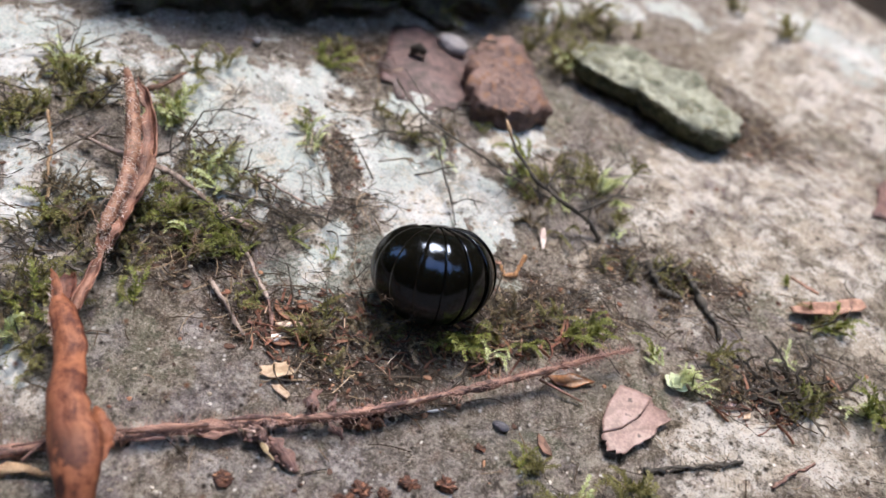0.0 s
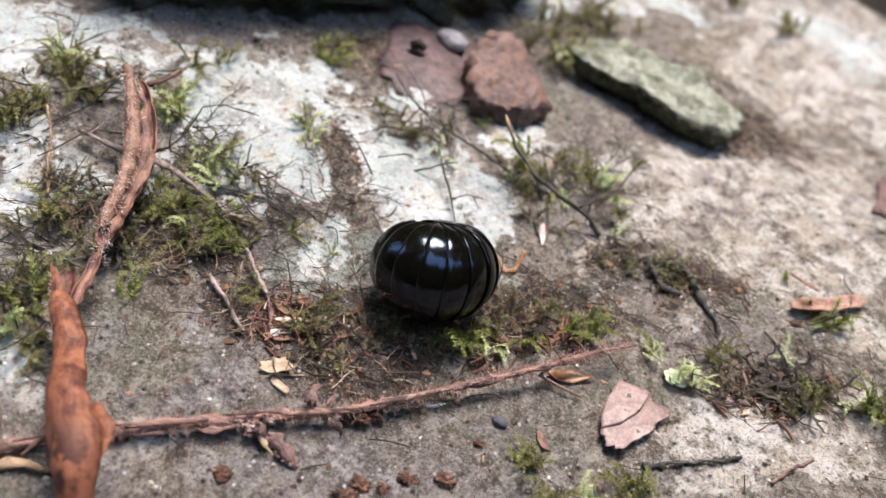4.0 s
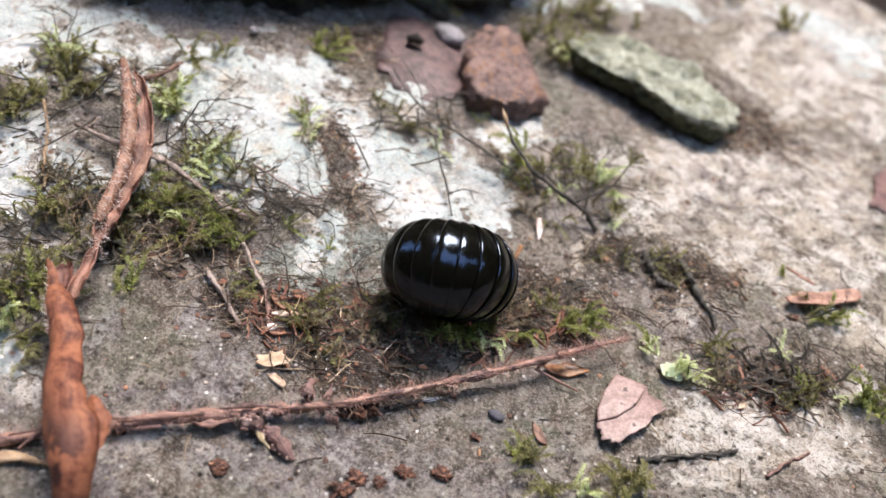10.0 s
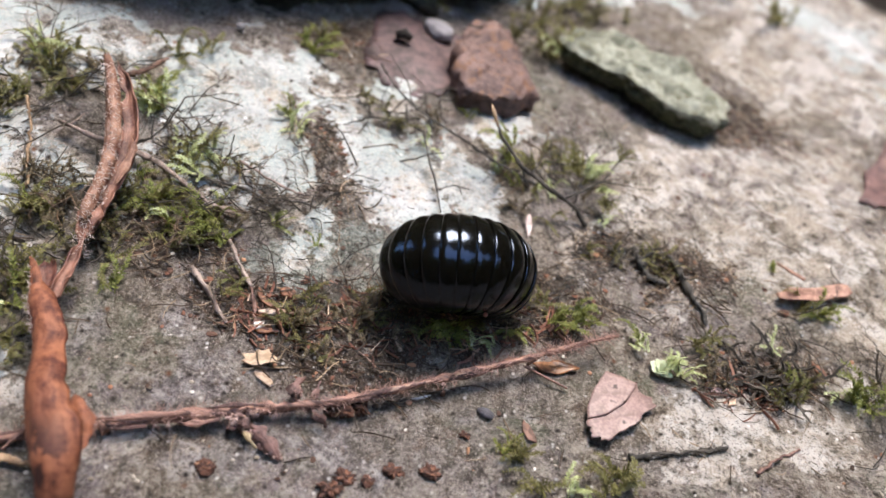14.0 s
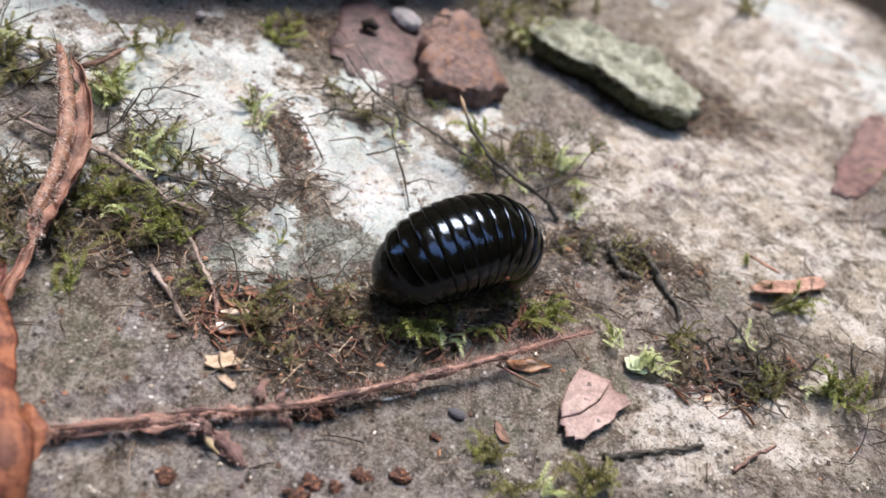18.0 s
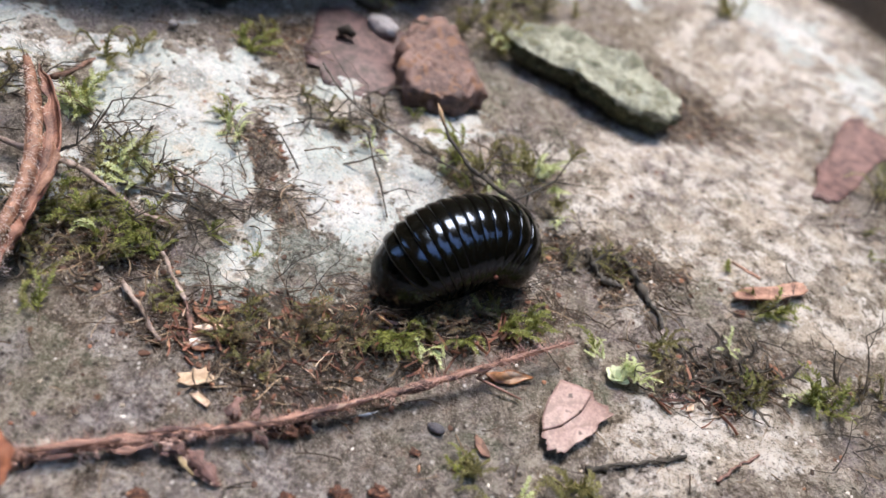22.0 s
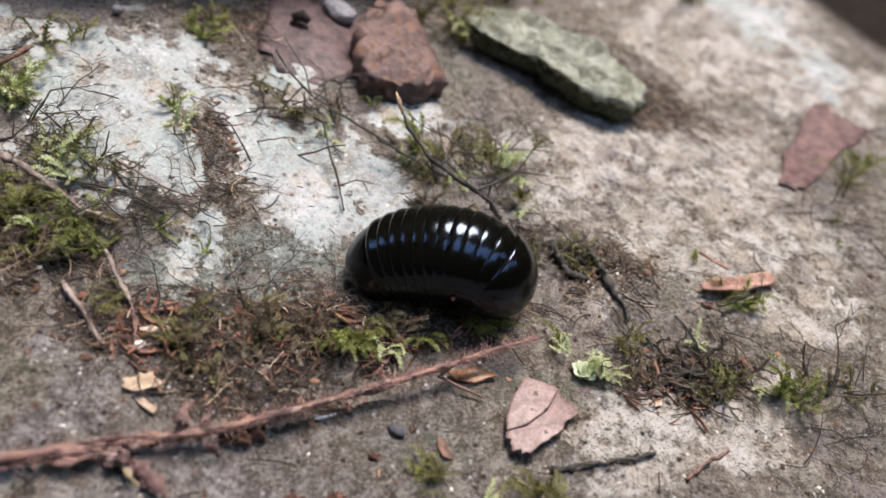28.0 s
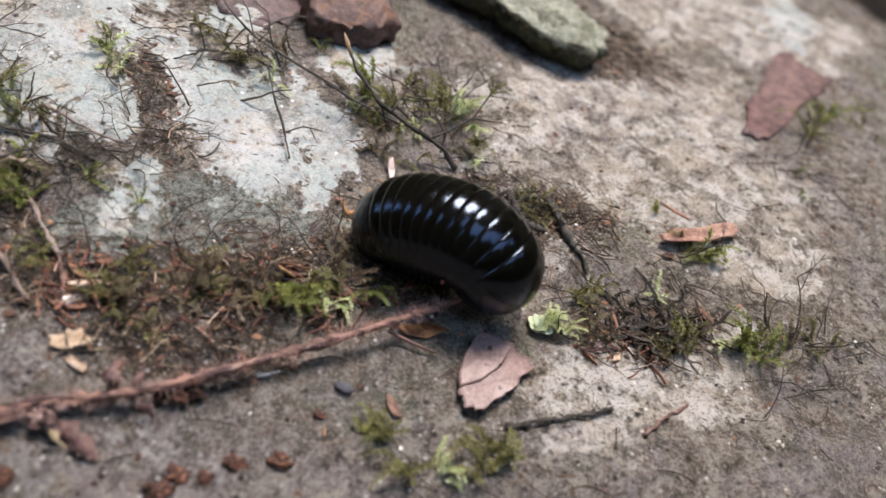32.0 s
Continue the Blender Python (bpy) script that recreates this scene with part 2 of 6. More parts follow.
PALE = [
    (5.25, -1.08, 1.36, 0.61, 14), (5.23, -1.87, 1.17, 0.45, 12), (5.98, -0.43, 0.65, 0.37, 14), (7.51, 8.32, 1.68, 1.52, 27), (6.52, 6.92, 1.30, 0.95, 24), (4.56, 6.24, 0.95, 0.95, 28), (8.59, 7.75, 1.18, 1.55, 29), (8.47, 9.66, 1.11, 1.01, 33), (12.23, 12.95, 1.76, 0.56, 25), (10.51, 14.30, 2.08, 0.94, 28), (13.81, 15.01, 1.65, 1.07, 31), (8.36, 6.26, 0.94, 0.73, 21), (8.69, 4.20, 1.30, 0.62, 24), (7.67, 4.19, 0.85, 0.59, 19), (3.17, 6.79, 1.02, 0.57, 35),
    (8.68, 10.21, 1.16, 0.81, 66), (7.04, 8.05, 1.73, 0.84, 73), (7.81, 5.91, 1.32, 1.10, 45), (9.01, 8.21, 1.77, 0.82, 69), (4.33, 6.96, 1.30, 0.63, 81), (6.11, 4.47, 1.13, 0.74, 69),
    (8.51, 18.20, 3.32, 2.19, 146), (10.79, 17.16, 2.90, 1.26, 74), (11.38, 21.03, 1.83, 1.13, 88), (12.29, 13.73, 1.73, 1.39, 93), (10.99, 18.34, 3.42, 2.51, 105),
    (8.27, 8.36, 3.32, 1.64, 68), (7.86, 14.45, 2.95, 2.17, 118), (5.11, 8.26, 1.73, 1.15, 76), (9.87, 15.19, 3.40, 2.37, 127), (2.61, 2.97, 0.90, 0.64, -127), (3.84, 4.28, 0.91, 0.54, -141), 
    (4.06, 5.39, 0.76, 0.49, 65), (5.61, -0.11, 0.91, 0.43, -166), (5.79, -0.87, 1.67, 0.73, -155), (7.70, 0.02, 1.30, 0.78, -133), (4.94, -0.89, 0.74, 0.47, -142), (6.92, -1.04, 1.08, 0.47, -154), (1.06, 1.37, 0.44, 0.38, 171), (-3.11, 5.28, 0.83, 0.46, -146), (-2.22, 5.68, 0.65, 0.50, 73), (8.73, 3.00, 1.21, 0.57, 69),
    (-4.22, -4.04, 0.71, 0.24, -166), (6.92, 8.03, 1.75, 1.59, -152), (7.54, 4.85, 2.13, 1.18, -142), (9.59, 5.03, 2.35, 1.31, -129), (6.26, 5.04, 1.46, 0.86, -139), (9.84, 3.01, 1.39, 0.78, -134), (5.11, 2.42, 0.83, 0.52, -143), (8.58, 3.05, 1.16, 0.47, -154),
    (-2.98, 0.05, 0.55, 0.47, -145), (-2.68, 1.26, 0.53, 0.45, 87), (1.65, 5.36, 0.62, 0.40, -136), (-8.28, -0.77, 1.30, 0.58, 122), (-6.61, -3.75, 0.51, 0.41, 145), 
]
SOIL = [
    (-3.50, 3.35, 0.36, 0.82, 23), (-2.76, 2.70, 0.43, 0.46, 30), (-2.14, 2.43, 0.37, 0.43, 26),
    (-3.54, 3.98, 1.17, 0.49, 108), (-2.57, 2.50, 1.10, 0.40, 112), (-3.34, 2.53, 0.59, 0.47, 92), (-0.12, -0.28, 2.13, 0.65, -157), (-1.76, -1.56, 1.24, 0.80, -156), (1.45, 0.43, 1.42, 0.59, -155), (-0.65, -1.65, 1.57, 0.52, -159),
    (2.02, 0.49, 1.09, 0.58, -152), (6.40, 0.81, 1.53, 0.69, -166), (6.64, 10.28, 1.84, 1.30, 174), (-5.34, -0.09, 1.31, 0.94, 179), (-3.66, -1.13, 0.72, 0.62, 108), (-2.68, -0.80, 0.85, 0.72, -148),
    (1.05, 0.73, 1.56, 0.69, -154), (1.63, 1.60, 1.01, 0.56, -150), (-0.24, 0.23, 1.72, 0.83, -155), (0.51, 0.28, 1.51, 0.70, -159), (2.59, 1.30, 1.19, 0.66, -154), 
    (3.23, 3.19, 1.02, 0.67, -137), (-4.04, 7.48, 1.08, 0.77, -132), (4.79, 12.18, 1.09, 0.98, 82), (5.24, 3.05, 1.42, 0.91, -130),
]
GREEN = [
    (-2.83, 0.28, 1.00, 0.79, -148), (-2.21, -0.20, 0.77, 0.53, -152), (-0.04, 3.21, 0.88, 0.68, -118), (-1.83, 2.14, 0.74, 0.45, -149), (-5.52, 2.94, 1.50, 1.37, 72), (-5.06, -2.61, 1.18, 1.02, 131), (-5.88, -2.43, 1.48, 0.65, 119), (6.14, 3.08, 1.58, 0.66, -151), (4.03, -0.15, 0.73, 0.40, -151), (1.89, -2.10, 1.28, 0.71, -155), (0.99, 8.85, 2.06, 0.91, 91),
]

MINT = [
    (-1.95, 1.08, 0.70, 0.43, 24), (-1.03, 1.46, 0.84, 0.61, 23), (-0.17, 1.39, 0.52, 0.53, 20), (-2.21, 0.29, 0.47, 0.40, 25), (-1.39, 0.52, 0.59, 0.30, 21), (-0.08, 2.43, 0.44, 0.44, 20), (-3.82, 0.03, 0.44, 0.35, 12), (-3.05, -0.05, 0.45, 0.31, 21), (-2.73, 0.04, 0.67, 0.48, 27), (0.93, 1.52, 0.38, 0.35, 23), (-8.72, -0.21, 0.50, 0.51, 26), (-7.41, 0.37, 0.31, 0.41, 25), (-3.29, 0.31, 0.56, 0.31, 23),
]
BARE = [
    (-3.71, 3.99, 0.35, 0.58, 22), (-3.36, 3.26, 0.38, 0.63, 25), (-2.80, 2.67, 0.38, 0.57, 30), (-2.21, 2.31, 0.34, 0.42, 30), (-1.82, 2.06, 0.27, 0.29, 27), (-5.20, 7.38, 1.10, 0.39, 39), (-5.98, 6.23, 0.73, 0.25, 40), (-7.48, 1.97, 0.34, 0.44, 23), (-3.90, 7.06, 0.47, 1.10, 40), (-9.89, 4.18, 0.18, 0.33, 22), (-8.33, 4.83, 0.51, 0.30, 39),
]
ASH = [
    (-3.65, -2.22, 0.80, 0.58, 20), (-4.35, -1.58, 0.40, 0.39, 19), (-3.79, -3.11, 0.56, 0.33, 22), (-2.93, -3.96, 1.12, 0.40, 18), (-1.52, -3.48, 0.77, 0.29, 20), (-4.42, -4.34, 0.36, 0.41, 18), (-3.67, -2.35, 0.63, 0.38, 18), (-3.38, -2.66, 0.71, 0.29, 18), (-3.00, -3.96, 0.66, 0.34, 15), (-1.01, -3.44, 0.97, 0.35, 13), (0.23, -2.01, 0.53, 0.29, 13), (-5.79, -2.60, 0.28, 0.66, 21), (-0.02, -3.11, 0.80, 0.33, 18), (1.37, -2.03, 0.64, 0.33, 21), (-0.61, -1.72, 0.62, 0.27, 18), (-4.27, -1.72, 0.39, 0.44, 19),
]
TAN = [
    (-4.81, -2.02, 1.77, 1.26, 118), (-6.70, -3.22, 1.04, 0.78, 133), (6.22, 4.29, 2.60, 1.51, -138), (4.61, -0.73, 1.65, 0.76, -154), (7.33, -0.37, 1.84, 1.05, -143), (9.42, 3.13, 3.30, 1.83, 57), (2.71, 1.72, 1.17, 0.63, -149), (6.33, 14.43, 3.56, 2.41, 149), (-3.87, -2.22, 0.79, 0.68, 117),
]


def build_rock():
    xs, ys = core_steps(-12.5, 16.5, 0.075, 3000), core_steps(-7.5, 24, 0.085, 3000)
    x, y = np.meshgrid(xs, ys)
    z = rock_height(x, y) + 0.035 * smooth(0.0, 0.35, blobs(x, y, LICHEN, 0.75)) + 0.085 * fbm(x, y, 4.5, 3, 61, 0.75) + 0.04 * smooth(0.0, 0.3, blobs(x, y, PALE, 0.6) + 1.2 * fbm(x, y, 2.4, 3, 71))
    rows, cols = x.shape
    me = bpy.data.meshes.new("rock_ground")
    co = np.stack([x, y, z], -1).reshape(-1, 3) * CM
    i = np.arange(rows * cols).reshape(rows, cols)
    quads = np.stack([i[:-1, :-1], i[:-1, 1:], i[1:, 1:], i[1:, :-1]], -1).reshape(-1, 4)
    me.vertices.add(len(co))
    me.vertices.foreach_set("co", co.ravel())
    me.loops.add(quads.size)
    me.loops.foreach_set("vertex_index", quads.ravel())
    me.polygons.add(len(quads))
    me.polygons.foreach_set("loop_start", np.arange(0, quads.size, 4))
    me.polygons.foreach_set("loop_total", np.full(len(quads), 4))
    me.polygons.foreach_set("use_smooth", np.ones(len(quads), bool))
    me.update()
    fields = {"lichen": blobs(x, y, LICHEN, 0.75), "pale": blobs(x, y, PALE, 0.6), "soil": blobs(x, y, SOIL, 0.6), "green": blobs(x, y, GREEN, 0.5), "tan": blobs(x, y, TAN, 0.5), "mint": blobs(x, y, MINT, 0.5), "bare": blobs(x, y, BARE, 0.45), "ash": blobs(x, y, ASH, 0.5)}
    fields["floor"] = smooth(-1.0, 0.4, (x - 13.4) * 0.75 + (y - 21.2) * 0.66 + 2.2 * fbm(x, y, 0.25, 3, 21)) + smooth(45, 60, np.hypot(x, y))
    for name, field in fields.items():
        me.attributes.new(name, "FLOAT", "POINT").data.foreach_set("value", field.ravel().astype(np.float32))
    me.materials.append(rock_material())
    return tagged(new("ground", me), "weathered grey-brown rock with pale lichen, moss and grit", "rock", kind="structure")


def rock_material():
    m, n, l, p = material("weathered_rock")
    o = n.new("ShaderNodeTexCoord").outputs["Object"]

    def field(name, edge, lo, hi, scale, detail=6):
        """A ragged mask from the blobs of that name."""
        at = n.new("ShaderNodeAttribute")
        at.attribute_name = name
        f = maths(n, l, "ADD", at.outputs["Fac"], maths(n, l, "MULTIPLY", maths(n, l, "SUBTRACT", noise_node(n, l, scale, detail, 0.75, o), 0.5), edge))
        return ramp(n, l, f, [(lo, (0, 0, 0)), (hi, (1, 1, 1))])

    def cells(scale, keep, lo, hi):
        """Scattered round flecks: a share of the cells, soft from lo to hi in cell widths."""
        v = n.new("ShaderNodeTexVoronoi")
        v.inputs["Scale"].default_value = scale
        l.new(o, v.inputs["Vector"])
        sep = n.new("ShaderNodeSeparateColor")
        l.new(v.outputs["Color"], sep.inputs["Color"])
        some = maths(n, l, "GREATER_THAN", sep.outputs[0], 1 - keep)
        return maths(n, l, "MULTIPLY", some, ramp(n, l, v.outputs["Distance"], [(lo, (1, 1, 1)), (hi, (0, 0, 0))]))

    wide = noise_node(n, l, 38, 7, 0.7, o)
    mid = noise_node(n, l, 330, 7, 0.75, o)
    grain = noise_node(n, l, 1500, 5, 0.85, o)
    grit = noise_node(n, l, 620, 6, 0.85, o)
    grey = ramp(n, l, mid, [(0.4, (0.06, 0.052, 0.05)), (0.48, (0.24, 0.206, 0.198)), (0.53, (0.39, 0.34, 0.328)), (0.6, (0.66, 0.6, 0.59))])
    tan = ramp(n, l, mid, [(0.40, (0.1, 0.078, 0.056)), (0.48, (0.215, 0.175, 0.134)), (0.53, (0.31, 0.26, 0.205)), (0.61, (0.52, 0.45, 0.375))])
    base = blend(n, l, ramp(n, l, wide, [(0.44, (0, 0, 0)), (0.54, (0.85, 0.85, 0.85))]), grey, tan)
    base = blend(n, l, ramp(n, l, noise_node(n, l, 62, 8, 0.75, o), [(0.5, (0, 0, 0)), (0.6, (0.65, 0.65, 0.65))]), base, (0.35, 0.3, 0.315))
    base = blend(n, l, ramp(n, l, noise_node(n, l, 48, 8, 0.75, o), [(0.53, (0, 0, 0)), (0.6, (0.5, 0.5, 0.5))]), base, (0.2, 0.205, 0.155))
    base = blend(n, l, field("tan", 3.5, -0.1, 0.5, 130), base, tan)
    base = blend(n, l, maths(n, l, "MULTIPLY", field("green", 4.5, 0.1, 0.7, 260), 0.45), base, (0.2, 0.235, 0.16))
    crumbly = ramp(n, l, noise_node(n, l, 330, 6, 0.85, o), [(0.53, (0, 0, 0)), (0.56, (0.7, 0.7, 0.7))])
    base = blend(n, l, crumbly, base, (0.42, 0.375, 0.31))
    base = blend(n, l, maths(n, l, "MULTIPLY", field("ash", 5.0, -0.3, 0.7, 110, 9), 0.72), base, ramp(n, l, mid, [(0.42, (0.2, 0.175, 0.178)), (0.52, (0.4, 0.365, 0.37)), (0.6, (0.6, 0.57, 0.57))]))
    pale = blend(n, l, ramp(n, l, noise_node(n, l, 110, 5, 0.7, o), [(0.44, (0, 0, 0)), (0.54, (1, 1, 1))]), (0.43, 0.375, 0.31), (0.6, 0.57, 0.53))
    cream = maths(n, l, "MULTIPLY", field("pale", 4.5, -0.02, 0.14, 120, 12), ramp(n, l, noise_node(n, l, 170, 9, 0.8, o), [(0.44, (0.1, 0.1, 0.1)), (0.52, (0.9, 0.9, 0.9))]))
    base = blend(n, l, maths(n, l, "MULTIPLY", ramp(n, l, noise_node(n, l, 75, 9, 0.75, o), [(0.45, (1, 1, 1)), (0.53, (0, 0, 0))]), 0.5), base, (0.22, 0.19, 0.15))
    base = blend(n, l, cream, base, pale)
    base = blend(n, l, ramp(n, l, noise_node(n, l, 240, 6, 0.75, o), [(0.56, (0, 0, 0)), (0.63, (0.5, 0.5, 0.5))]), base, (0.2, 0.13, 0.095))
    base = blend(n, l, maths(n, l, "MULTIPLY", field("soil", 4.0, 0.05, 0.45, 220, 9), 0.85), base, ramp(n, l, grit, [(0.4, (0.022, 0.016, 0.013)), (0.6, (0.115, 0.07, 0.052))]))
    crust = ramp(n, l, noise_node(n, l, 120, 9, 0.72, o), [(0.4, (0.25, 0.27, 0.26)), (0.47, (0.38, 0.4, 0.395)), (0.55, (0.53, 0.54, 0.54))])
    crust = blend(n, l, ramp(n, l, noise_node(n, l, 60, 7, 0.7, o), [(0.47, (0, 0, 0)), (0.56, (0.7, 0.7, 0.7))]), crust, (0.3, 0.36, 0.345))
    crust = blend(n, l, ramp(n, l, noise_node(n, l, 85, 9, 0.78, o), [(0.55, (0, 0, 0)), (0.62, (0.7, 0.7, 0.7))]), crust, (0.4, 0.34, 0.26))
    crust = blend(n, l, ramp(n, l, grit, [(0.38, (0.85, 0.85, 0.85)), (0.45, (0, 0, 0))]), crust, (0.17, 0.15, 0.12))
    crust = blend(n, l, cells(330, 0.36, 0.1, 0.3), crust, (0.15, 0.13, 0.11))
    crust = blend(n, l, maths(n, l, "MULTIPLY", cells(150, 0.34, 0.12, 0.46), ramp(n, l, grit, [(0.46, (0, 0, 0)), (0.54, (0.9, 0.9, 0.9))])), crust, (0.17, 0.14, 0.115))
    mint = ramp(n, l, grit, [(0.42, (0.1, 0.11, 0.09)), (0.5, (0.3, 0.34, 0.305)), (0.57, (0.5, 0.54, 0.5))])
    base = blend(n, l, maths(n, l, "MULTIPLY", field("mint", 5.0, -0.1, 0.3, 150, 10), 0.8), base, mint)
    scab = field("lichen", 4.6, -0.14, 0.1, 150, 12)
    base = blend(n, l, scab, base, crust)
    base = blend(n, l, maths(n, l, "MULTIPLY", field("bare", 2.2, 0.0, 0.2, 190, 10), 0.9), base, ramp(n, l, grit, [(0.42, (0.085, 0.07, 0.058)), (0.5, (0.165, 0.14, 0.118)), (0.58, (0.3, 0.265, 0.23))]))
    base = blend(n, l, maths(n, l, "MULTIPLY", ramp(n, l, grain, [(0.40, (0.8, 0.8, 0.8)), (0.455, (0, 0, 0))]), maths(n, l, "SUBTRACT", 1.0, maths(n, l, "MULTIPLY", scab, 0.6))), base, (0.045, 0.036, 0.028))
    base = blend(n, l, ramp(n, l, grain, [(0.545, (0, 0, 0)), (0.6, (0.75, 0.75, 0.75))]), base, (0.6, 0.53, 0.46))
    base = blend(n, l, cells(480, 0.16, 0.1, 0.34), base, (0.035, 0.027, 0.022))
    base = blend(n, l, cells(640, 0.1, 0.1, 0.3), base, (0.78, 0.75, 0.72))
    base = blend(n, l, cells(390, 0.06, 0.08, 0.3), base, (0.2, 0.1, 0.06))
    litter = ramp(n, l, noise_node(n, l, 25, 8, 0.7, o), [(0.35, (0.006, 0.0045, 0.003)), (0.65, (0.035, 0.023, 0.015))])
    fl = n.new("ShaderNodeAttribute")
    fl.attribute_name = "floor"
    base = blend(n, l, maths(n, l, "MINIMUM", fl.outputs["Fac"], 1.0), base, litter)
    l.new(base, p.inputs["Base Color"])
    p.inputs["Roughness"].default_value = 0.86
    p.inputs["Specular IOR Level"].default_value = 0.3
    bump(n, l, p, maths(n, l, "ADD", maths(n, l, "MULTIPLY", grit, 1.0), maths(n, l, "MULTIPLY", grain, 0.6)), maths(n, l, "SUBTRACT", 1.0, maths(n, l, "MULTIPLY", maths(n, l, "MAXIMUM", scab, maths(n, l, "MULTIPLY", cream, 0.6)), 0.62)), 0.0014)
    return m


build_rock()

# ---- the pill millipede ----
R_BALL, B_SIDE, HINGE, N_PLATES = 0.0117, 0.01005, 0.0058, 13


def shell_material():
    m, n, l, p = material("black_shell")
    o = n.new("ShaderNodeTexCoord").outputs["Object"]
    col = ramp(n, l, noise_node(n, l, 300, 4, 0.6, o), [(0.3, (0.002, 0.002, 0.0015)), (0.7, (0.006, 0.0055, 0.004))])
    l.new(col, p.inputs["Base Color"])
    p.inputs["Roughness"].default_value = 0.15
    bump(n, l, p, noise_node(n, l, 1800, 3, 0.6, o), 0.05, 0.0002)
    p.inputs["IOR"].default_value = 1.48
    # the blue of the reflected sky is put into the shell's tint
    p.inputs["Specular Tint"].default_value = (0.6, 0.74, 1.0, 1.0)
    return m


def plate_mesh(a0, a1, front, back, size=1.0):
    """One curved back plate about the cross axis, which lies HINGE under its pivot. Angles in degrees, + towards the head."""
    bm = bmesh.new()
    na, nt, skin = 16, 36, 0.00022
    sheets = []
    for inner in (0, 1):
        grid = []
        for i in range(na + 1):
            f = i / na
            a = radians(a0 + (a1 - a0) * f)
            lift = back + (front - back) * f - 0.00022 * max(0, 1 - 5 * f) ** 2 - skin * inner
            row = []
            for j in range(nt + 1):
                th = math.pi * (-0.125 + 1.25 * j / nt)
                r = (R_BALL + lift) * math.copysign(abs(math.sin(th)) ** 0.92, math.sin(th))
                yy = (B_SIDE + lift * 0.6) * math.cos(th) * (1 - 0.11 * math.exp(-((max(min(th, math.pi - th), 0) / 0.42) ** 2)) - 0.3 * max(0, -th, th - math.pi))
                row.append(bm.verts.new(Vector((r * math.sin(a), yy, r * math.cos(a) - HINGE)) * size))
            grid.append(row)
        sheets.append(grid)
    for s, grid in enumerate(sheets):
        for i in range(na):
            for j in range(nt):
                q = (grid[i][j], grid[i + 1][j], grid[i + 1][j + 1], grid[i][j + 1])
                bm.faces.new(q[::-1] if s == 0 else q)
    out, inn = sheets
    for i in range(na):
        bm.faces.new((out[i][0], out[i + 1][0], inn[i + 1][0], inn[i][0]))
        bm.faces.new((inn[i][nt], inn[i + 1][nt], out[i + 1][nt], out[i][nt]))
    for j in range(nt):
        bm.faces.new((inn[0][j], inn[0][j + 1], out[0][j + 1], out[0][j]))
        bm.faces.new((out[na][j], out[na][j + 1], inn[na][j + 1], inn[na][j]))
    return bm


def plate_poses(curl_head, curl_tail, bend_head, bend_tail, step_head, step_tail):
    """Poses of the plates in the body's space: for the head and the tail half the degrees between neighbours about the cross axis (curl) and sideways (bend), and the step in metres."""
    mid = N_PLATES // 2
    even = min(max(((curl_head + curl_tail) / 2 - 9) / 19, 0), 1)
    flare = Matrix.Rotation(radians(8.5 * (1 - even)), 4, "Y")
    out = {mid: flare}
    for sign, curl, bend, step in ((1, curl_head, bend_head, step_head), (-1, curl_tail, bend_tail, step_tail)):
        m = Matrix.Identity(4)
        for k in range(1, mid + 1):
            c = curl * (even + (1 - even) * (0.45, 0.55, 0.75, 1.1, 1.45, 1.7)[k - 1])
            half = Euler((0, radians(sign * c / 2), radians(sign * bend / 2))).to_matrix().to_4x4()
            m = m @ half @ Matrix.Translation((sign * step, 0, 0)) @ half
            out[mid + sign * k] = m @ flare if mid + sign * k > 0 else m.copy()
    return out


def plate_size(k):
    """Width of plate k against the widest, in the middle; the body narrows to both ends."""
    d = k - N_PLATES // 2
    return 1 - (0.162 if d < 0 else 0.104) * (abs(d) / 6) ** 2.2


shell = shell_material()
millipede = thing("pill_millipede", None, "glossy black pill millipede uncurling on the rock", "millipede")
plates = []
for k in range(N_PLATES):
    if k == 0:
        bm, name = plate_mesh(-52, 12, -0.0004, -0.0001, plate_size(k)), "tail_shield"
    elif k == N_PLATES - 1:
        bm, name = plate_mesh(-16, 52, 0.0, 0.00018, plate_size(k)), "head_shield"
    else:
        bm, name = plate_mesh(-16, 15, -0.00042 if k < 7 else -0.00055, 0.00018, plate_size(k)), "back_plate"
    plates.append(part(name, bm, shell, millipede))

# ---- the underside, legs and head of the millipede ----
belly_mat = mottled("dark_belly", (0.006, 0.005, 0.004), (0.02, 0.015, 0.011), 300, 0.5, None, 0.0002)
leg_mat = mottled("dark_leg", (0.01, 0.008, 0.006), (0.03, 0.022, 0.015), 400, 0.35, None, 0.0)
spot_mat = mottled("reddish_spot", (0.12, 0.03, 0.02), (0.3, 0.09, 0.055), 900, 0.5, None, 0.0)


def belly_mesh(fore):
    bm = bmesh.new()
    bmesh.ops.create_uvsphere(bm, u_segments=14, v_segments=8, radius=1)
    for v in bm.verts:
        v.co = Vector((v.co.x * 0.0019 * fore, v.co.y * 0.0080, v.co.z * 0.0034 - 0.0008))
    return bm


def leg_mesh(side):
    bm = bmesh.new()
    pts = [Vector((0, 0.0022, -0.0022)), Vector((0.0004, 0.0040, -0.0031)), Vector((0.0006, 0.0052, -0.0042)), Vector((0.0004, 0.0058, -0.0052))]
    tube(bm, [Vector((p.x, p.y * side, p.z)) for p in pts], [0.0005, 0.0004, 0.0003, 0.00008], 6)
    return bm


